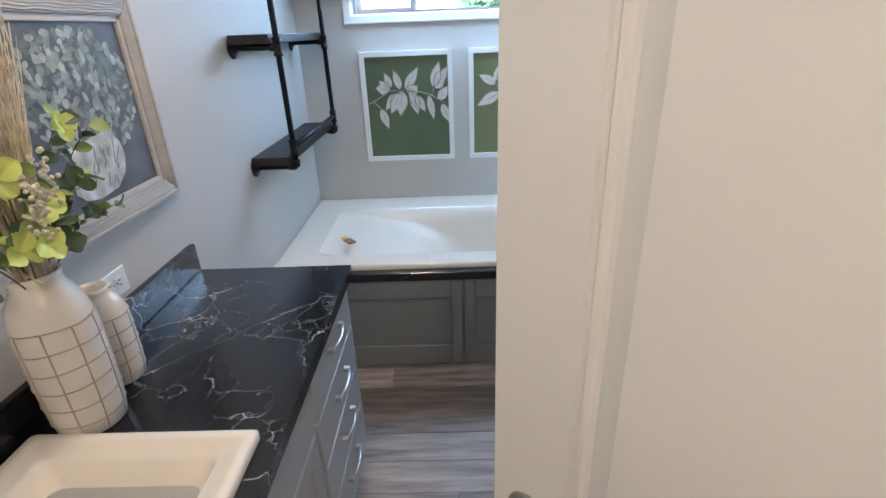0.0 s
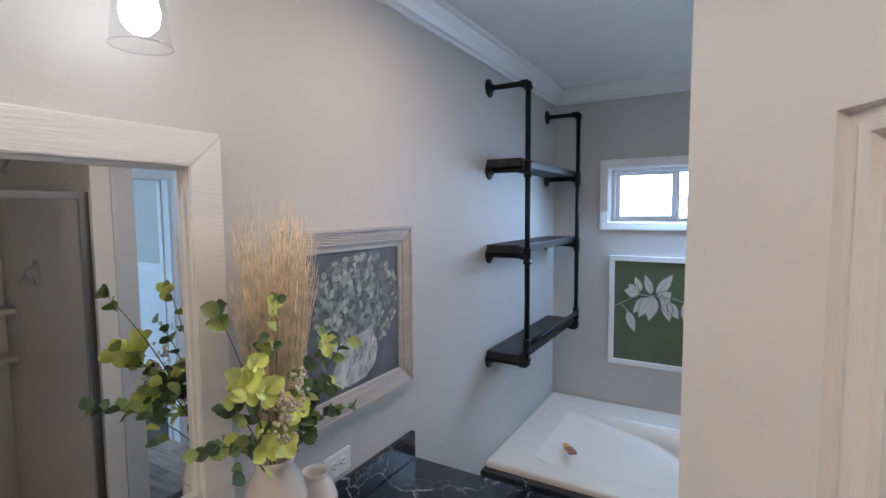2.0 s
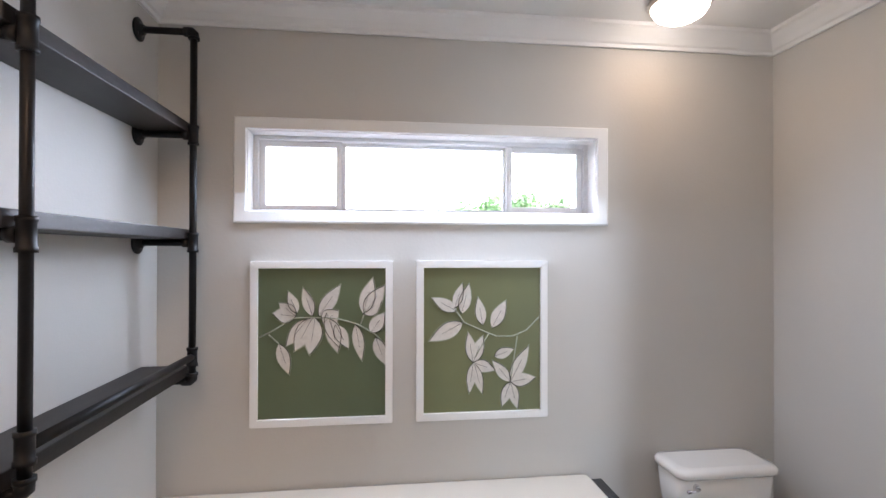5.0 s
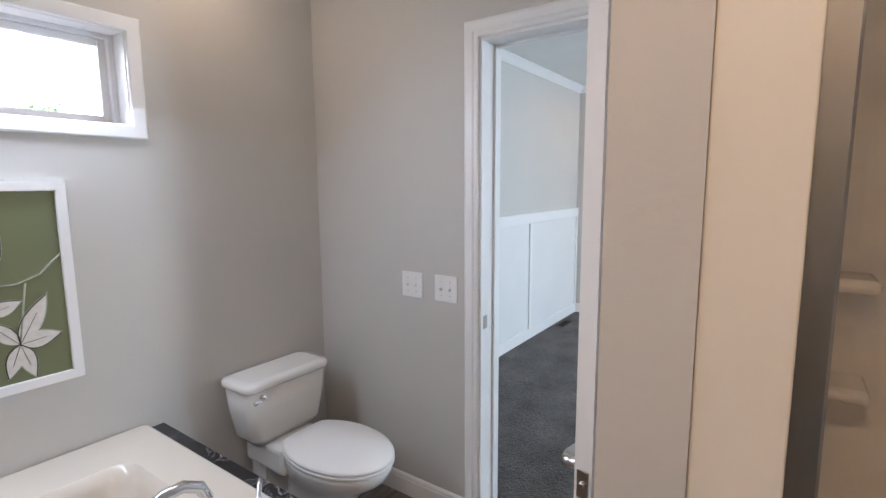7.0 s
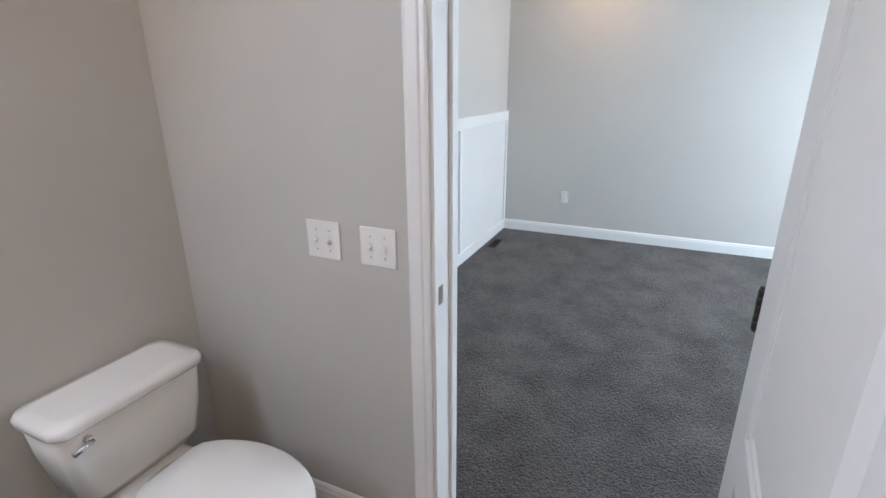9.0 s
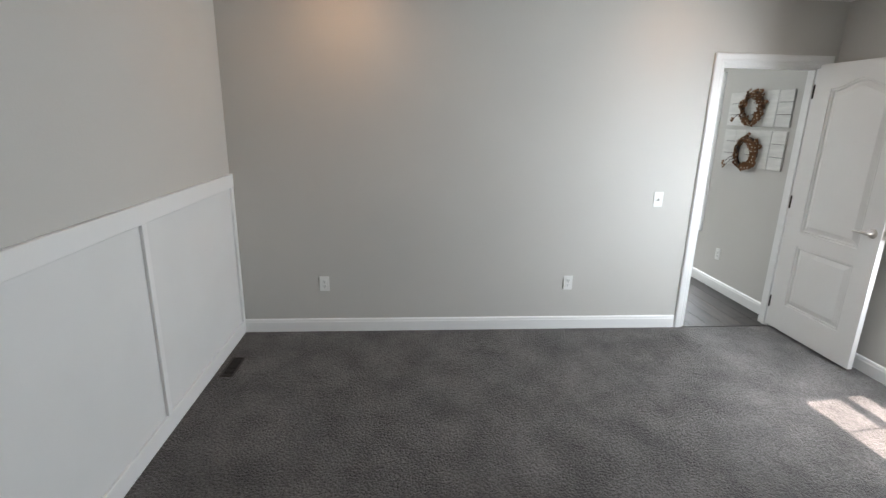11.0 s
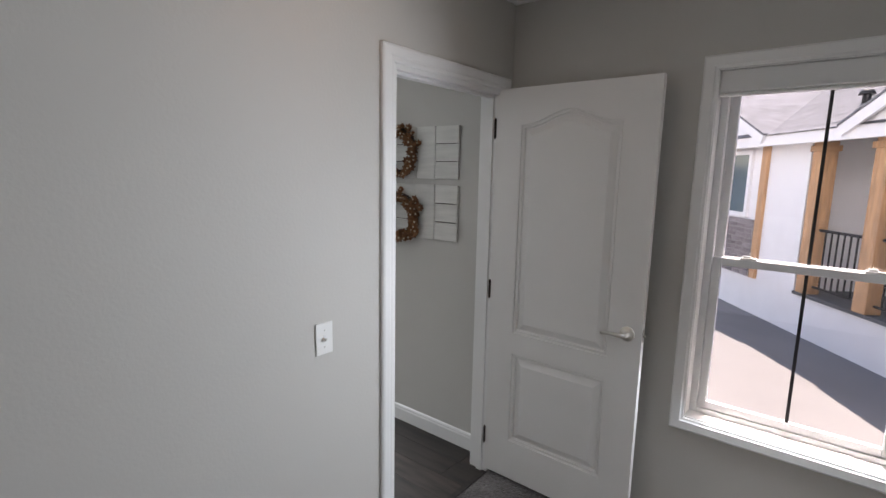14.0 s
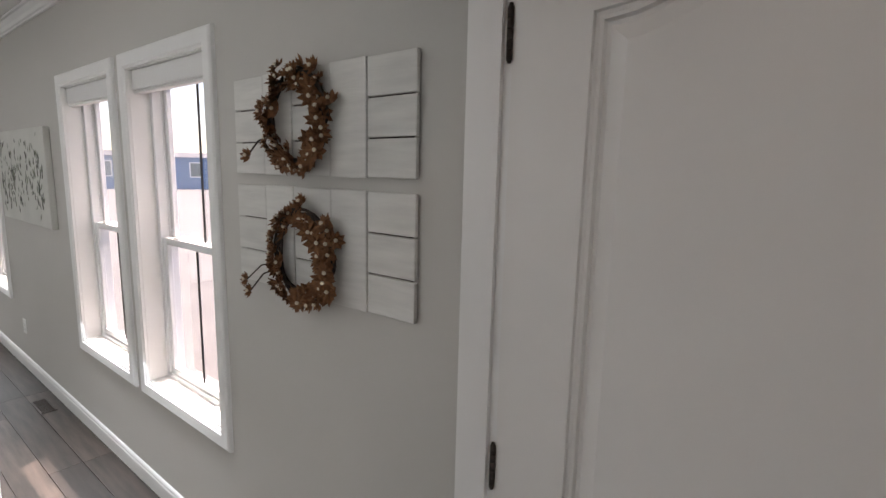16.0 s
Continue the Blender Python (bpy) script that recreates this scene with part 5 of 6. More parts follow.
for q in ((0.832, 1.455, 0.02, 0.858, 1.5396, 2.14), (0.832, 0.553, 0.02, 0.858, 0.62, 2.14), (0.832, 0.62, 2.08, 0.858, 1.455, 2.14)):
    rbox(bm, *q, 0.002, 2)
part("front_flange", bm, CREAM, e)
bm = bmesh.new()
for q in ((0.875, 1.425, 0.132, 0.90, 1.468, 1.88), (0.875, 0.597, 0.132, 0.90, 0.635, 1.88), (0.875, 0.635, 1.845, 0.90, 1.425, 1.88), (0.875, 0.635, 0.132, 0.90, 1.425, 0.165)):
    rbox(bm, *q, 0.003, 1)
part("door_frame", bm, SILVER, e, "silver metal door frame")
bm = bmesh.new()
box(bm, 0.884, 0.633, 0.163, 0.889, 1.427, 1.847)
part("glass_door", bm, GLASS, e, "clear glass panel").visible_shadow = False
bm = bmesh.new()
tube(bm, [(1.46, 1.4695, 2.075), (1.47, 1.44, 2.085), (1.485, 1.405, 2.065), (1.50, 1.385, 2.045)], 0.009, 10)
lathe(bm, ((0.0, 0.0), (0.012, 0.0), (0.016, -0.02), (0.036, -0.05), (0.040, -0.062), (0.036, -0.066), (0.0, -0.066)), 24, pose(1.50, 1.385, 2.05, -35, 0, 20))
part("shower_head", bm, CHROME, e, "chrome shower head")
bm = bmesh.new()
lathe(bm, ((0.0, 0.0), (0.048, 0.0), (0.046, 0.008), (0.022, 0.014), (0.020, 0.045), (0.0, 0.048)), 28, pose(1.48, 1.4695, 1.47, 90) @ Matrix.Diagonal((0.9, 1.55, 1, 1)))
tube(bm, [(1.48, 1.43, 1.47), (1.50, 1.418, 1.462), (1.53, 1.412, 1.43), (1.537, 1.412, 1.405)], 0.008, 10, 0.7)
part("shower_valve", bm, CHROME, e, "chrome oval valve with a lever")
e2 = thing("shower_spray", "chrome shower head on a bent arm", "shower spray", pose(1.40, 0.596, 1.98))
bm = bmesh.new()
tube(bm, [(0, 0, 0.0), (0, 0.06, 0.015), (0, 0.11, -0.01), (0, 0.135, -0.04)], 0.009, 10)
lathe(bm, ((0.0, 0.0), (0.03, 0.0), (0.028, 0.006), (0.0, 0.008)), 16, pose(0, 0, 0, -90, 0, 0))
part("arm", bm, CHROME, e2)
bm = bmesh.new()
lathe(bm, ((0.0, 0.0), (0.038, 0.0), (0.040, 0.010), (0.018, 0.045), (0.012, 0.06), (0.0, 0.06)), 20, pose(0, 0.165, -0.085, 35, 0, 0))
part("head", bm, CHROME, e2)
e3 = thing("shower_valve", "chrome shower valve with a lever", "faucet", pose(1.40, 0.596, 1.15))
bm = bmesh.new()
lathe(bm, ((0.0, 0.0), (0.075, 0.0), (0.072, 0.010), (0.03, 0.018), (0.026, 0.06), (0.0, 0.062)), 28, pose(0, 0, 0, -90, 0, 0))
part("plate", bm, CHROME, e3)
bm = bmesh.new()
tube(bm, [(0, 0.055, 0), (-0.03, 0.062, -0.03), (-0.055, 0.066, -0.075)], 0.009, 10)
part("lever", bm, CHROME, e3)

# ---- bedroom ----
e = thing("batten_wainscot", "white board-and-batten wainscot on the bedroom wall", "wainscot", pose(0, 0, 0))
e["kind"] = "structure"
BACKB = mat("white_batten_board", (0.76, 0.76, 0.75), 0.45, vary=0.02, bump=0.05, bump_scale=60)
bm = bmesh.new()
box(bm, BED + 0.001, NORTH - 0.005, 0.004, FAR - 0.001, NORTH - 0.0005, 1.125)
part("backing_board", bm, BACKB, e)
bm = bmesh.new()
rbox(bm, BED + 0.001, NORTH - 0.024, 1.118, FAR - 0.001, NORTH - 0.0005, 1.212, 0.003, 1)
part("top_rail", bm, TRIM, e)
bm = bmesh.new()
rbox(bm, BED + 0.001, NORTH - 0.022, 0.0045, FAR - 0.014, NORTH - 0.0055, 0.105, 0.003, 1)
part("bottom_rail", bm, TRIM, e)
bx = 5.676
while bx > BED + 0.05:
    bm = bmesh.new()
    wd = 0.021
    rbox(bm, bx - wd, NORTH - 0.022, 0.1055, bx + wd, NORTH - 0.0055, 1.1175, 0.002, 1)
    part("batten", bm, TRIM, e)
    bx -= 1.205 if bx > 5 else 1.15


def floor_vent(m, label):
    e = thing("floor_vent", label, "floor vent", m)
    bm = bmesh.new()
    for q in ((-0.125, -0.045, 0.125, -0.033), (-0.125, 0.033, 0.125, 0.045), (-0.125, -0.033, -0.115, 0.033), (0.115, -0.033, 0.125, 0.033)):
        rbox(bm, q[0], q[1], 0.0005, q[2], q[3], 0.006, 0.001, 1)
    part("rim", bm, DARKM, e)
    for k in range(14):
        bm = bmesh.new()
        x = -0.107 + k * 0.0165
        box(bm, x, -0.033, 0.0005, x + 0.005, 0.033, 0.0045)
        part("slat", bm, DARKM, e)
    bm = bmesh.new()
    box(bm, -0.115, -0.033, 0.0001, 0.115, 0.033, 0.0006)
    part("opening", bm, SLOT, e)
    return e


floor_vent(pose(5.143, 3.348, 0.0045), "dark bronze floor vent in the grey carpet")
floor_vent(pose(9.25, -0.80, 0.001), "dark bronze floor vent in the plank floor")
cover_plate("wall_socket", pose(FAR, 2.823, 0.391, 0, 0, -90), "socket", "white double socket on the grey bedroom wall", "socket", 1, "bedroom sockets")
cover_plate("wall_socket", pose(FAR, 0.939, 0.390, 0, 0, -90), "socket", "white double socket on the grey bedroom wall", "socket", 1, "bedroom sockets")
cover_plate("light_switch", pose(FAR, 0.295, 1.056, 0, 0, -90), "switch", "white light switch beside the bedroom doorway", "light switch", 1)
for sx in (6.643, 10.10):
    cover_plate("wall_socket", pose(sx, SOUTH, 0.356, 0, 0, 180), "socket", "white double socket on the grey living room wall", "socket", 1, "living room sockets")


def recessed_lamp(m, watts):
    e = thing("recessed_lamp", "round white recessed ceiling light, lit", "ceiling lamp", m, "bedroom downlights")
    bm = bmesh.new()
    lathe(bm, ((0.062, -0.0005), (0.092, -0.0005), (0.090, -0.006), (0.066, -0.009), (0.062, -0.004)), 36)
    part("trim_ring", bm, PLASTIC, e)
    bm = bmesh.new()
    lathe(bm, ((0.0, -0.0005), (0.0615, -0.0005), (0.0615, -0.003), (0.0, -0.004)), 36)
    part("lens", bm, DOME, e, "lit white lens").visible_shadow = False
    lamp = new("down_light", bpy.data.lights.new("down_light", "AREA"))
    lamp.data.shape, lamp.data.size, lamp.data.energy, lamp.data.color = "DISK", 0.12, watts, (1.0, 0.64, 0.36)
    lamp.matrix_world = pose(m.translation.x, m.translation.y, m.translation.z - 0.012)
    return e


recessed_lamp(pose(5.25, 2.62, CEILING), B_DOME)
recessed_lamp(pose(5.25, 0.30, CEILING), B_DOME * 0.5)
bm = bmesh.new()
lathe(bm, ((0.0, -0.001), (0.115, -0.001), (0.118, -0.006), (0.108, -0.012), (0.085, -0.010), (0.075, -0.016), (0.045, -0.014), (0.035, -0.019), (0.0, -0.020)), 40)
single("ceiling_vent", bm, PLASTIC, "round white air diffuser in the ceiling", "ceiling vent", pose(5.15, -0.42, CEILING))
bm = bmesh.new()
lathe(bm, ((0.0, -0.001), (0.062, -0.001), (0.064, -0.010), (0.060, -0.026), (0.050, -0.034), (0.02, -0.036), (0.0, -0.036)), 32)
single("smoke_detector", bm, PLASTIC, "round white smoke detector on the ceiling", "smoke detector", pose(4.80, 3.0, CEILING))
bm = bmesh.new()
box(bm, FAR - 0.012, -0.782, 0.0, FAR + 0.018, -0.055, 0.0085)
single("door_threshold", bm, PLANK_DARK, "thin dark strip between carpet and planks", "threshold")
bm = bmesh.new()
box(bm, BED - 0.020, 1.660, 0.0, BED + 0.012, 2.474, 0.0085)
single("door_threshold", bm, PLANK, "thin grey strip between carpet and planks", "threshold")

# ---- living room ----
WASH = mat("white_washed_panel", (0.66, 0.65, 0.62), 0.6, vary=0.10, scale=5, bump=0.4, bump_scale=22, grain=(1, 1, 8), spread=0.05)
FELT = mat("brown_felt", (0.20, 0.088, 0.038), 0.9, vary=0.3, scale=60, bump=0.4, bump_scale=200)
TWIG = mat("dark_twig", (0.035, 0.020, 0.014), 0.8, vary=0.3, scale=40)
PEARL = mat("cream_bead", (0.66, 0.58, 0.46), 0.25, vary=0.05)


def shutter_panel(m, w, h, label):
    """A panel of boards: end boards of three short planks on both sides of two uprights and a middle of level planks; facing -y."""
    e = thing("wall_panel", label, "wall decoration", m, "white board panels")
    for x0, x1, up in ((-w, -w + 0.166, False), (-w + 0.170, -w + 0.311, True), (-w + 0.315, w - 0.315, False), (w - 0.311, w - 0.170, True), (w - 0.166, w, False)):
        if up:
            bm = bmesh.new()
            rbox(bm, x0, -0.020, -h, x1, -0.006, h, 0.0015, 1)
            part("upright_board", bm, WASH, e)
        else:
            for k in range(3):
                a, b = -h + 2 * h * k / 3 + 0.0022, -h + 2 * h * (k + 1) / 3 - 0.0022
                bm = bmesh.new()
                rbox(bm, x0, -0.018, a, x1, -0.006, b, 0.0015, 1)
                part("plank", bm, WASH, e)
    # near-black sheet: the shade in the board gaps is put into its colour
    bm = bmesh.new()
    box(bm, -w + 0.02, -0.006, -h + 0.02, w - 0.02, -0.0005, h - 0.02)
    part("gap_shade_backer", bm, TWIG, e)
    return e


PW = 0.40
shutter_panel(pose(6.022 + PW, SOUTH, 1.752, 0, 0, 180), PW, 0.151, "white-washed wooden board panel on the wall")
shutter_panel(pose(6.022 + PW, SOUTH, 1.406, 0, 0, 180), PW, 0.163, "white-washed wooden board panel on the wall")


def daisy(bm, p, nrm, r, rot):
    """A felt flower with pointed petals and two layers."""
    nrm = nrm.normalized()
    u = nrm.orthogonal().normalized()
    w = nrm.cross(u)
    for layer, (rr, n, lift) in enumerate(((r, 8, 0.0), (r * 0.68, 7, 0.006))):
        c = bm.verts.new(p + nrm * lift)
        vs = []
        for i in range(2 * n):
            a = rot + math.pi * i / n + layer * 0.3
            q = rr if i % 2 == 0 else rr * 0.67
            vs.append(bm.verts.new(p + q * (math.cos(a) * u + math.sin(a) * w) + nrm * (lift + 0.009 * (i % 2 == 0))))
        for i in range(2 * n):
            bm.faces.new((c, vs[i], vs[(i + 1) % (2 * n)]))


def wreath(m, seed, label, spray, reach=0.115):
    r = random.Random(seed)
    e = thing("wreath", label, "wreath", m, "felt flower wreaths")
    R = 0.126
    for k in range(11):
        bm = bmesh.new()
        ph = r.uniform(0, 6.3)
        pts = [((R + 0.012 * math.sin(3 * a + ph)) * math.cos(a), -0.022 + 0.010 * math.cos(4 * a + ph), (R + 0.012 * math.cos(2 * a + ph)) * math.sin(a)) for a in (2 * math.pi * i / 28 for i in range(29))]
        tube(bm, pts, 0.0038, 5)
        part("twig", bm, TWIG, e)
    for a in spray:
        bm = bmesh.new()
        pts = [Vector((R * math.cos(a), -0.02, R * math.sin(a))), Vector(((R + reach / 2) * math.cos(a), -0.035, (R + reach / 2 - 0.01) * math.sin(a))), Vector(((R + reach) * math.cos(a + 0.12), -0.045, (R + reach - 0.015) * math.sin(a + 0.12)))]
        tube(bm, pts, 0.0025, 5)
        part("twig", bm, TWIG, e)
    flowers, beads = [], bmesh.new()
    for k in range(62):
        a = 2 * math.pi * k / 62 + r.uniform(-0.08, 0.08)
        rr = R + r.uniform(-0.032, 0.030)
        p = Vector((rr * math.cos(a), -0.030 + r.uniform(-0.022, 0.010), rr * math.sin(a)))
        flowers.append((p, Vector((0.7 * math.cos(a) + r.uniform(-0.8, 0.8), -1, 0.7 * math.sin(a) + r.uniform(-0.8, 0.8))), r.uniform(0.024, 0.040)))
    for a in spray:
        flowers.append((Vector(((R + reach + 0.003) * math.cos(a + 0.12), -0.047, (R + reach - 0.012) * math.sin(a + 0.12))), Vector((r.uniform(-0.5, 0.5), -1, 0.2)), 0.026))
    for p, n, s in flowers:
        fb = bmesh.new()
        daisy(fb, p, n, s, r.uniform(0, 1))
        part("felt_flower", fb, FELT, e)
        bb = bmesh.new()
        bmesh.ops.create_icosphere(bb, subdivisions=2, radius=0.0062, matrix=Matrix.Translation(p + n.normalized() * 0.009))
        part("bead", bb, PEARL, e)
    return e


wreath(pose(6.455, SOUTH + 0.020, 1.762, 0, 0, 180), 5, "round wreath of brown felt flowers with cream beads", (math.radians(200),))
wreath(pose(6.435, SOUTH + 0.020, 1.372, 0, 0, 180), 11, "round wreath of brown felt flowers with cream beads", (math.radians(196), math.radians(204)), 0.165)
# local -y faces the room after the half turn, so x runs opposite to the world

CANVASW = mat("white_canvas", (0.66, 0.66, 0.62), 0.7, vary=0.06, scale=4, bump=0.3, bump_scale=300)
INKGREEN = mat("black_green_paint", (0.06, 0.07, 0.05), 0.7, vary=0.5, scale=30)
INKGREY = mat("grey_green_paint", (0.22, 0.24, 0.18), 0.7, vary=0.4, scale=30)
e = thing("leaf_canvas", "large white canvas painted with dark green leaves", "painting", pose(9.56, SOUTH, 1.53, 0, 0, 180))
bm = bmesh.new()
rbox(bm, -0.60, -0.035, -0.31, 0.60, -0.001, 0.31, 0.003, 1)
cv = part("canvas", bm, CANVASW, e)
rc = random.Random(4)
for material, count, nm in ((INKGREEN, 110, "dark_leaves"), (INKGREY, 90, "grey_leaves")):
    bm = bmesh.new()
    for k in range(count):
        x, z = rc.uniform(-0.54, 0.52), rc.triangular(-0.29, 0.27, -0.1)
        petal(bm, x, z, rc.uniform(0.03, 0.07), rc.uniform(0.012, 0.028), rc.uniform(40, 140), -0.0355 - 0.00001 * k - (0.0012 if nm[0] == "d" else 0))
    part(nm, bm, material, cv)

# ---- outside ----
GROUND = -0.55
CONCRETE = mat("pale_concrete", (0.215, 0.205, 0.195), 0.85, vary=0.12, scale=0.6, bump=0.3, bump_scale=40)
SIDING = mat("white_siding", (0.74, 0.74, 0.74), 0.6, vary=0.03)
SHINGLE = mat("grey_shingle", (0.155, 0.155, 0.165), 0.85, vary=0.3, scale=6, bump=0.5, bump_scale=30, spread=0.15)
POST = mat("cedar_post", (0.46, 0.265, 0.135), 0.6, vary=0.3, scale=4, bump=0.2, bump_scale=20, grain=(6, 6, 0.7))
IRON = mat("black_iron", (0.015, 0.015, 0.016), 0.5, 0.4)
BRICK = mat("grey_brown_brick", (0.19, 0.165, 0.165), 0.85, vary=0.3, scale=8, spread=0.3)
MORTAR = mat("mortar", (0.33, 0.31, 0.30), 0.9)
HGLASS = mat("dark_window_glass", (0.10, 0.135, 0.14), 0.06, vary=0.2, scale=1.0)
BLUE = mat("blue_siding", (0.085, 0.165, 0.30), 0.6, vary=0.05, scale=2)
LEAVES = mat("tree_leaves", (0.17, 0.28, 0.11), 0.6, vary=0.45, scale=1.2)
BARK = mat("bark", (0.09, 0.07, 0.05), 0.9, vary=0.3, scale=8)
ASPHALT = mat("asphalt", (0.10, 0.10, 0.10), 0.9, vary=0.15, scale=1.0)
GRASSM = mat("dry_grass", (0.12, 0.15, 0.05), 0.9, vary=0.4, scale=0.8)

bm = bmesh.new()
N = 24
box(bm, -1500, -1500, GROUND - 0.5, 1500, 1500, GROUND)
structure("ground", bm, CONCRETE, "pale concrete lot between the homes", "ground")
bm = bmesh.new()
box(bm, -0.82, -1.07, GROUND, 12.3, -1.03, -0.3)
box(bm, -0.82, 3.57, GROUND, 12.3, 3.61, -0.3)
structure("skirting", bm, SIDING, "white skirting under the home", "skirting")
bm = bmesh.new()
box(bm, -300, -75, GROUND + 0.004, 300, -45, GROUND + 0.02)
structure("road", bm, ASPHALT, "grey road beyond the lot", "road")

HOUSE = Matrix(((0.607, -0.795, 0, 5.2), (-0.795, -0.607, 0, -7.84), (0, 0, 1, 0), (0, 0, 0, 1)))
# in this frame x runs along the front, y into the house, z up


def clapboards(bm, x0, x1, y, z0, z1, step=0.16):
    z = z0
    while z < z1 - 0.01:
        t = min(z + step, z1)
        vs = [bm.verts.new(p) for p in ((x0, y - 0.012, z), (x1, y - 0.012, z), (x1, y, t), (x0, y, t))]
        bm.faces.new(vs)
        w2 = [bm.verts.new(p) for p in ((x0, y, z), (x1, y, z))]
        bm.faces.new((w2[0], w2[1], vs[1], vs[0]))
        z = t


def house_window(e, x0, x1, z0, z1, y):
    bm = bmesh.new()
    t = 0.07
    for q in ((x0 - t, z0 - t, x0, z1 + t), (x1, z0 - t, x1 + t, z1 + t), (x0, z1, x1, z1 + t), (x0, z0 - t, x1, z0)):
        box(bm, q[0], y - 0.05, q[1], q[2], y + 0.02, q[3])
    wdw = part("window", bm, SIDING, e, "white framed window")
    bm = bmesh.new()
    box(bm, x0, y - 0.012, z0, x1, y + 0.0, z1)
    part("pane", bm, HGLASS, wdw)


e = thing("neighbour_house", "white sided house with a grey roof and cedar porch posts", "house", HOUSE)
bm = bmesh.new()
box(bm, -7.0, 0.03, GROUND, 4.35, 7.0, 0.05)
box(bm, -0.85, 0.0, 0.05, 4.35, 7.0, 2.30)
box(bm, -7.0, 1.1, 0.05, -0.85, 7.0, 2.30)
part("wall", bm, SIDING, e)
bm = bmesh.new()
clapboards(bm, -7.0, -0.86, 1.098, 0.06, 2.28)
part("porch_siding", bm, SIDING, e)
bm = bmesh.new()
box(bm, -7.0, -0.02, 0.03, -0.85, 1.09, 0.075)
part("porch_deck", bm, ASPHALT, e, "grey porch deck")
bm = bmesh.new()
box(bm, 0.02, -0.05, 0.05, 0.16, -0.001, 2.2)
part("corner_board", bm, POST, e, "cedar corner board")
bm = bmesh.new()
box(bm, 0.18, -0.045, 0.05, 4.36, -0.001, 0.98)
brick_bed = part("brick_base", bm, MORTAR, e, "grey brick lower wall")
for px in (-1.0, -2.0, -3.2, -4.6, -6.0):
    bm = bmesh.new()
    rbox(bm, px - 0.10, -0.02, 0.075, px + 0.10, 0.18, 2.16, 0.008, 1)
    rbox(bm, px - 0.125, -0.045, 2.02, px + 0.125, 0.205, 2.10, 0.006, 1)
    part("post", bm, POST, e, "cedar porch post")
rails = [(-2.0, -1.0), (-3.2, -2.0), (-4.6, -3.2)]
for a, b in rails:
    bm = bmesh.new()
    box(bm, a + 0.10, 0.06, 0.95, b - 0.10, 0.10, 0.985)
    box(bm, a + 0.10, 0.065, 0.17, b - 0.10, 0.095, 0.195)
    rail = part("porch_rail", bm, IRON, e, "black metal porch railing")
    k = a + 0.16
    while k < b - 0.12:
        bm = bmesh.new()
        box(bm, k - 0.008, 0.072, 0.195, k + 0.008, 0.088, 0.95)
        part("baluster", bm, IRON, rail)
        k += 0.105
for x0, x1 in ((0.50, 1.04), (1.13, 1.67), (1.76, 2.30), (2.86, 3.42)):
    house_window(e, x0, x1, 1.08, 2.03, -0.001)
bm = bmesh.new()
box(bm, -7.3, -0.30, 2.12, 4.6, -0.26, 2.27)
box(bm, -7.3, -0.26, 2.14, 4.6, -0.001, 2.16)
part("fascia", bm, SIDING, e)
bm = bmesh.new()
rise = 0.46
vs = [bm.verts.new(p) for p in ((-7.3, -0.33, 2.27), (4.6, -0.33, 2.27), (4.6, 4.2, 2.27 + 4.53 * rise), (-7.3, 4.2, 2.27 + 4.53 * rise), (4.6, 8.8, 2.27), (-7.3, 8.8, 2.27))]
bm.faces.new(vs[:4])
bm.faces.new((vs[3], vs[2], vs[4], vs[5]))
roof = part("roof", bm, SHINGLE, e, "grey shingled roof")
bm = bmesh.new()
row = 0
s = 0.0
rs = random.Random(2)
while s < 4.4:
    y, z = -0.33 + s, 2.27 + s * rise
    x = -7.3 + (row % 2) * 0.15
    while x < 4.55:
        wdt = 0.30
        lift = 0.006 + rs.uniform(0, 0.006)
        v4 = [bm.verts.new(p) for p in ((x, y, z + lift), (x + wdt - 0.008, y, z + lift), (x + wdt - 0.008, y + 0.17, z + 0.17 * rise + 0.002), (x, y + 0.17, z + 0.17 * rise + 0.002))]
        bm.faces.new(v4)
        x += wdt
    s += 0.16
    row += 1
courses = part("shingle_courses", bm, SHINGLE, roof)
courses["kind"] = "stuff"
bm = bmesh.new()
rod(bm, (-0.95, 0.55, 2.27 + 0.88 * rise - 0.02), (-0.95, 0.55, 2.27 + 0.88 * rise + 0.14), 0.05, None, 10)
rod(bm, (-0.95, 0.55, 2.27 + 0.88 * rise + 0.10), (-0.95, 0.55, 2.27 + 0.88 * rise + 0.16), 0.10, 0.07, 10)
part("roof_vent", bm, IRON, roof, "black roof vent")


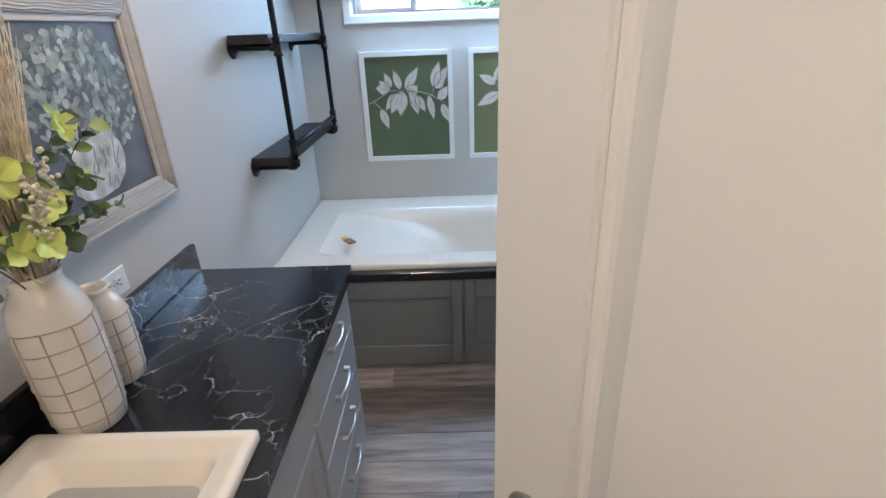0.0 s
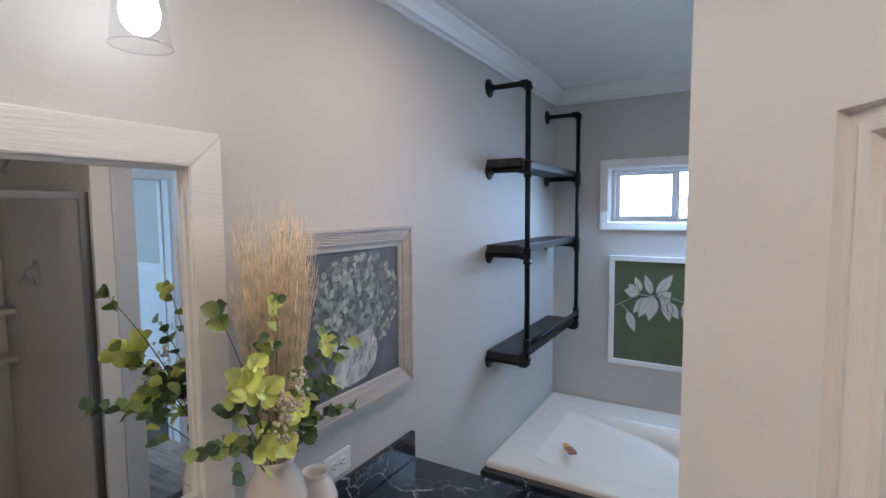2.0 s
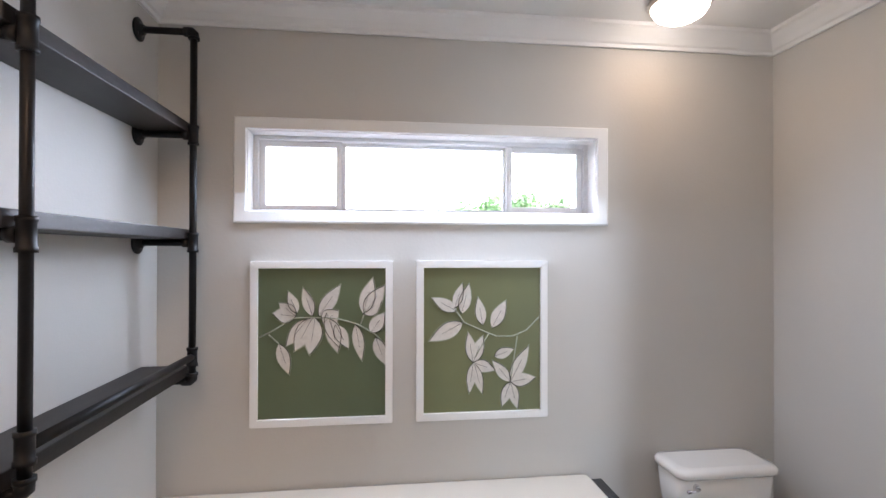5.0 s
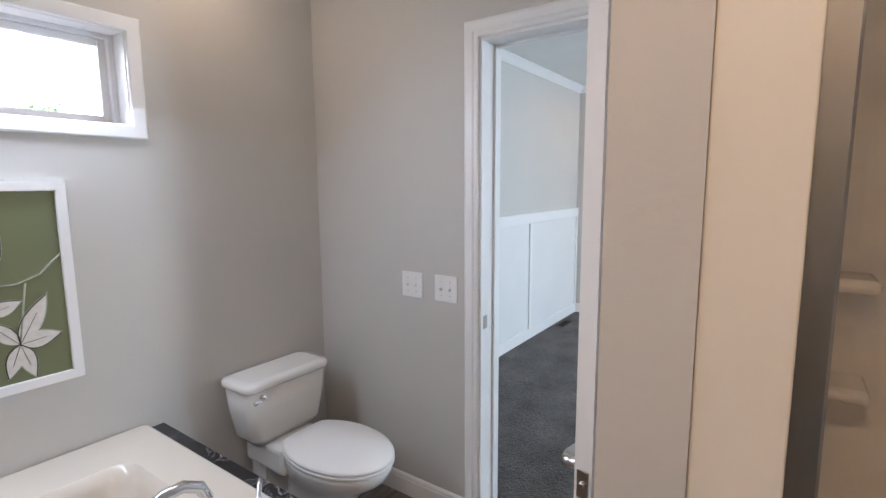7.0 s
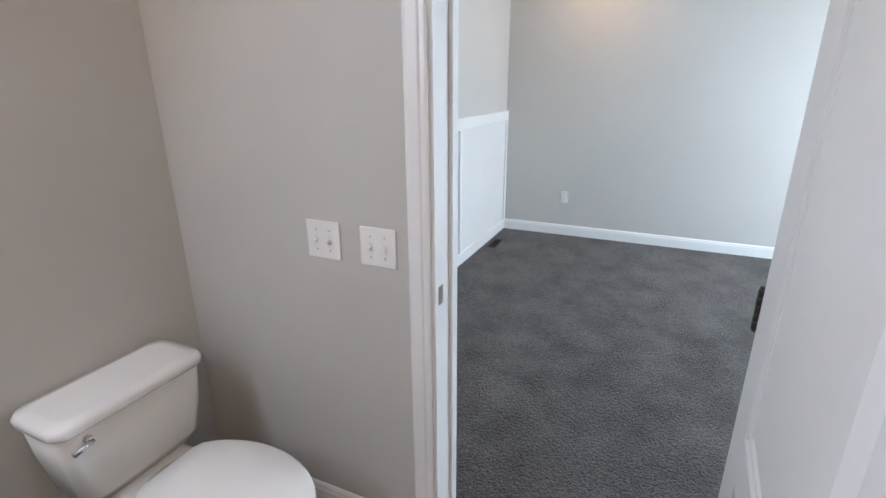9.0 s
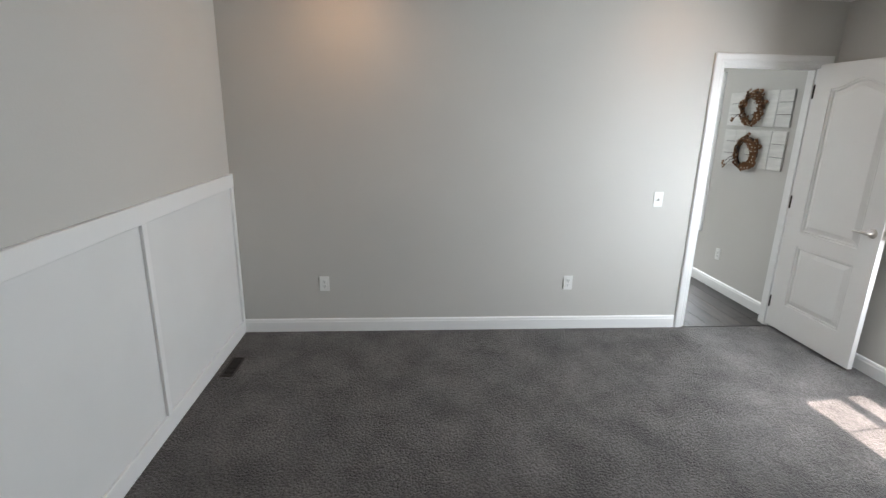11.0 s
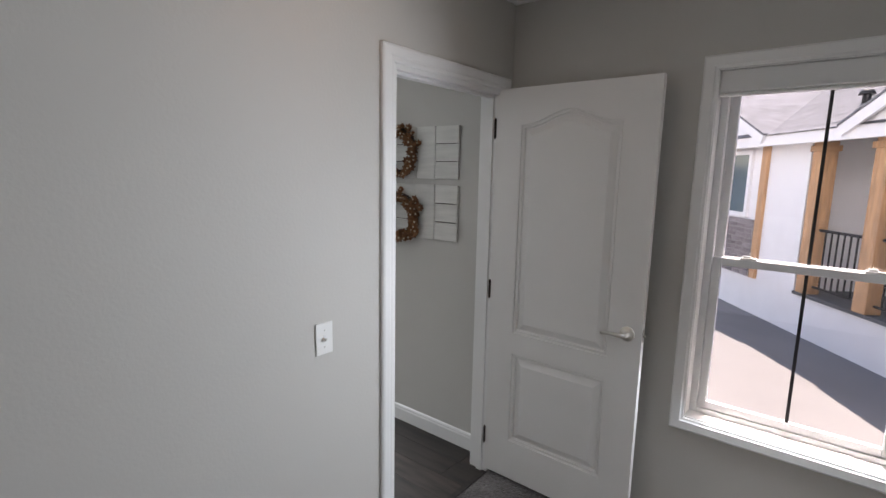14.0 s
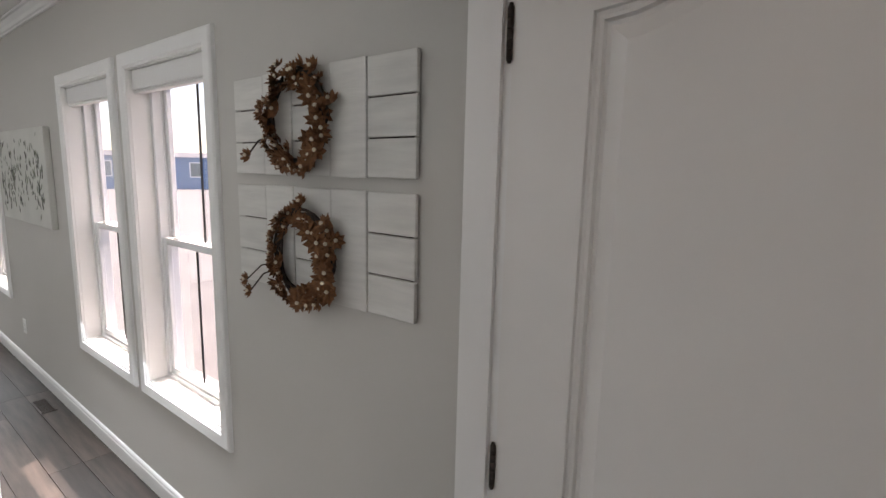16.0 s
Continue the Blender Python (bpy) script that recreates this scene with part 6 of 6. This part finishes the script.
def gable(x0, x1, apex, z0, depth, nm):
    """A front-facing gable with white trim."""
    xm = (x0 + x1) / 2
    bm = bmesh.new()
    prism(bm, [(x0 + 0.1, z0), (x1 - 0.1, z0), (xm, apex - 0.05)], -0.27, 3.2)
    part(nm, bm, SIDING, e, "white front gable")
    bm = bmesh.new()
    for xa, xb in ((x0, xm), (x1, xm)):
        d = Vector((xb - xa, 0, apex - z0)).normalized()
        o = Vector((-d.z, 0, d.x)) if d.x > 0 else Vector((d.z, 0, -d.x))
        a, b = Vector((xa, 0, z0)), Vector((xb, 0, apex))
        for y0, y1, t0, t1 in ((-0.36, 3.4, 0.0, 0.03),):
            q = [a + o * t0, b + o * t0, b + o * t1, a + o * t1]
            lo = [bm.verts.new((v.x, y0, v.z)) for v in q]
            hi = [bm.verts.new((v.x, y1, v.z)) for v in q]
            for i in range(4):
                bm.faces.new((lo[i], lo[(i + 1) % 4], hi[(i + 1) % 4], hi[i]))
            bm.faces.new(lo[::-1])
            bm.faces.new(hi)
    part(nm + "_roof", bm, SHINGLE, e, "grey shingled gable roof")
    bm = bmesh.new()
    for xa, xb in ((x0, xm), (x1, xm)):
        d = Vector((xb - xa, 0, apex - z0)).normalized()
        o = Vector((-d.z, 0, d.x)) if d.x > 0 else Vector((d.z, 0, -d.x))
        a, b = Vector((xa, 0, z0)), Vector((xb, 0, apex))
        q = [a - o * 0.13, b - o * 0.13, b, a]
        lo = [bm.verts.new((v.x, -0.35, v.z)) for v in q]
        hi = [bm.verts.new((v.x, -0.31, v.z)) for v in q]
        for i in range(4):
            bm.faces.new((lo[i], lo[(i + 1) % 4], hi[(i + 1) % 4], hi[i]))
        bm.faces.new(lo[::-1])
        bm.faces.new(hi)
    part(nm + "_trim", bm, SIDING, e, "white barge board")


gable(-0.30, 4.30, 3.41, 2.275, 3.0, "window_gable")
gable(-5.92, -1.72, 3.34, 2.275, 3.0, "porch_gable")
bm = bmesh.new()
vs = [bm.verts.new(p) for p in ((-0.12, -0.345, 2.274), (4.1, -0.345, 2.274), (4.1, -0.272, 2.33), (-0.12, -0.272, 2.33))]
bm.faces.new(vs)
bm.faces.new([bm.verts.new(p) for p in ((-0.12, -0.345, 2.272), (-0.12, -0.272, 2.272), (4.1, -0.272, 2.272), (4.1, -0.345, 2.272))])
part("gable_skirt", bm, SHINGLE, e, "narrow dark shingled strip under the gable")
e = thing("porch_house", "white house farther off with a gabled cedar-post porch", "house", HOUSE)
bm = bmesh.new()
box(bm, 5.2, 1.2, GROUND, 12.0, 8.0, 2.1)
part("wall", bm, SIDING, e)
bm = bmesh.new()
box(bm, 5.6, -0.3, GROUND, 9.4, 1.19, 0.05)
part("porch_base", bm, SIDING, e)
for px in (5.95, 6.80, 7.70):
    bm = bmesh.new()
    rbox(bm, px - 0.07, -0.06, 0.05, px + 0.07, 0.06, 2.05, 0.01, 1)
    part("post", bm, POST, e, "cedar porch post")
bm = bmesh.new()
prism(bm, [(5.2, 2.05), (9.6, 2.05), (7.4, 2.95)], -0.5, 1.19)
part("gable", bm, SIDING, e)
bm = bmesh.new()
for xa in (5.0, 9.8):
    q = [(xa, 2.0), (7.4, 2.98), (7.4, 3.05), (xa, 2.07)]
    prism(bm, q, -0.62, 5.0)
part("roof", bm, SHINGLE, e, "grey shingled roof")

e = thing("blue_house", "blue sided house end with a low gable and small white window", "house", pose(16.55, -24.32, 0, 0, 0, -77.7))
bm = bmesh.new()
prism(bm, [(-4.5, GROUND), (4.5, GROUND), (4.5, 2.03), (0, 2.44), (-4.5, 2.03)], 0, 14)
part("wall", bm, BLUE, e)
bm = bmesh.new()
clapboards(bm, -4.5, 4.5, -0.002, GROUND + 0.1, 2.0, 0.17)
part("siding", bm, BLUE, e)
for sx in (-1, 1):
    bm = bmesh.new()
    q = [(sx * 4.95, 1.985), (0, 2.44), (0, 2.58), (sx * 4.95, 2.125)]
    prism(bm, q if sx < 0 else q[::-1], -0.45, 14.4)
    part("roof", bm, SHINGLE, e, "grey shingled roof slope")
bm = bmesh.new()
box(bm, -0.95, -0.05, 1.09, 1.09, -0.016, 1.81)
wdw = part("window", bm, SIDING, e, "white framed window")
for k in range(3):
    bm = bmesh.new()
    box(bm, -0.80 + k * 0.60, -0.06, 1.24, -0.26 + k * 0.60, -0.05, 1.66)
    part("pane", bm, HGLASS, wdw)

e = thing("grey_blue_house", "grey-blue house seen from the living room windows", "house", pose(60.0, -27.0, 0, 0, 0, 65))
bm = bmesh.new()
box(bm, -12, 0, GROUND, 14, 6, 2.6)
part("wall", bm, BLUE, e)
bm = bmesh.new()
prism(bm, [(-0.4, 2.55), (6.4, 2.55), (3, 3.1)], -12.4, 14.4, Matrix(((0, 1, 0, 0), (1, 0, 0, 0), (0, 0, 1, 0), (0, 0, 0, 1))))
part("roof", bm, SHINGLE, e, "grey shingled roof")
for x0 in (-10, -6.5, -3, 0.5, 4, 8):
    bm = bmesh.new()
    box(bm, x0, 6.0, 0.6, x0 + 1.1, 6.06, 2.1)
    wdw = part("window", bm, SIDING, e, "white framed window")
    bm = bmesh.new()
    box(bm, x0 + 0.1, 6.06, 0.7, x0 + 1.0, 6.07, 2.0)
    part("pane", bm, HGLASS, wdw)


def tree(name, x, y, h, seed, spread):
    r = random.Random(seed)
    e = thing(name, "green leafy tree beyond the lot", "tree", pose(x, y, GROUND), "trees")
    bm = bmesh.new()
    tube(bm, [(0, 0, -0.1), (0.05 * h * 0.1, 0, h * 0.3), (0, 0.05, h * 0.6)], h * 0.035, 8, 0.4)
    tips = []
    for k in range(9):
        a, t = r.uniform(0, 6.28), r.uniform(0.3, 0.55)
        tip = Vector((math.cos(a) * spread * r.uniform(0.4, 0.8), math.sin(a) * spread * r.uniform(0.4, 0.8), h * r.uniform(0.55, 0.85)))
        tube(bm, [(0, 0, h * t), (tip.x * 0.5, tip.y * 0.5, (h * t + tip.z) / 2 + 0.2), tip], h * 0.012, 6, 0.3)
        tips.append(tip)
    part("trunk", bm, BARK, e)
    tips += [Vector((0, 0, h * 0.9)), Vector((0, 0, h * 0.7))]
    verts, faces = [], []
    for k in range(4500):
        c = r.choice(tips)
        p = c + Vector((r.gauss(0, spread * 0.26), r.gauss(0, spread * 0.26), r.gauss(0, h * 0.085)))
        if p.z < h * 0.25:
            continue
        s = r.uniform(0.09, 0.20)
        n = Vector((r.uniform(-1, 1), r.uniform(-1, 1), r.uniform(0, 1))).normalized()
        u = n.orthogonal().normalized()
        w = n.cross(u)
        i = len(verts)
        verts += [p + u * s, p + w * s * 0.6, p - u * s, p - w * s * 0.6]
        faces.append((i, i + 1, i + 2, i + 3))
    me = bpy.data.meshes.new("crown")
    me.from_pydata(verts, [], faces)
    me.materials.append(LEAVES)
    ob = new("crown", me)
    ob.parent = e
    return e


HAZE = emit_mat("bright_hazy_sky", (0.93, 0.97, 1.0), 1.3)
bm = bmesh.new()
box(bm, -140, 95, -8, 160, 95.2, 60)
structure("backdrop", bm, HAZE, "bright hazy white sky low over the trees", "sky")
rt = random.Random(12)
for k, (x, y, h, s) in enumerate(((2.2, 36, 4.3, 1.1), (3.9, 36.5, 4.8, 1.3), (5.8, 36, 5.3, 1.5), (7.9, 36, 6.0, 1.6), (10.2, 36.5, 6.2, 1.7), (12.8, 36, 5.8, 1.7), (15.5, 36, 5.6, 1.7), (24, -52, 5.0, 3.0), (30, -50, 5.6, 3.2), (37, -48, 5.4, 3.2), (44, -44, 5.8, 3.2), (18, -56, 5.0, 3.0))):
    tree("tree", x, y, h, 20 + k, s)
e = thing("white_building", "long low white building with a flat roofline", "building", pose(-6, 27, 0))
bm = bmesh.new()
box(bm, -14, 0, GROUND, 26, 5, 2.36)
part("wall", bm, SIDING, e)
bm = bmesh.new()
box(bm, -14.2, -0.2, 2.36, 26.2, 5.2, 2.44)
part("roof", bm, SIDING, e)

# bricks of the neighbour's lower wall
house = bpy.data.objects["neighbour_house"]
me = bpy.data.meshes.new("brick")
bm = bmesh.new()
rbox(bm, 0, -0.012, 0, 0.215, 0, 0.068, 0.004, 1)
bm.to_mesh(me)
bm.free()
me.materials.append(BRICK)
for rw in range(12):
    x = 0.20 - (rw % 2) * 0.11
    while x < 4.12:
        ob = new("brick", me)
        ob.parent = brick_bed
        ob.location = (max(x, 0.185), -0.0455, 0.058 + rw * 0.0775)
        x += 0.225

# ---- floor planks ----


def plank_floor(parent, x0, x1, y0, y1, material, seed, width=0.152, length=1.22):
    r = random.Random(seed)
    shared = {}
    y = y0
    while y < y1 - 0.004:
        d = min(width, y1 - y)
        x = x0 - r.uniform(0.1, length - 0.1)
        while x < x1 - 0.004:
            a, b = max(x, x0), min(x + length, x1)
            if b - a > 0.01:
                key = (round(b - a, 3), round(d, 3))
                if key not in shared:
                    bm = bmesh.new()
                    rbox(bm, 0.0008, 0.0008, -0.0118, b - a - 0.0008, d - 0.0008, 0.0, 0.0012, 1)
                    me = bpy.data.meshes.new("plank")
                    bm.to_mesh(me)
                    bm.free()
                    me.materials.append(material)
                    shared[key] = me
                ob = new("plank", shared[key])
                ob.parent = parent
                ob.location = (a, y, 0)
            x += length
        y += width


def plank_mat(m):
    """Shifts the grain from plank to plank."""
    nt = m.node_tree
    oi = nt.nodes.new("ShaderNodeObjectInfo")
    mp = next(n for n in nt.nodes if n.type == "MAPPING")
    sc = nt.nodes.new("ShaderNodeVectorMath")
    sc.operation = "SCALE"
    sc.inputs[0].default_value = (37.0, 91.0, 13.0)
    nt.links.new(oi.outputs["Random"], sc.inputs["Scale"])
    nt.links.new(sc.outputs["Vector"], mp.inputs["Location"])


plank_mat(PLANK)
plank_mat(PLANK_DARK)
plank_floor(floor_bath, WEST + 0.001, BED - 0.002, -1.0, NORTH - 0.001, PLANK, 1)
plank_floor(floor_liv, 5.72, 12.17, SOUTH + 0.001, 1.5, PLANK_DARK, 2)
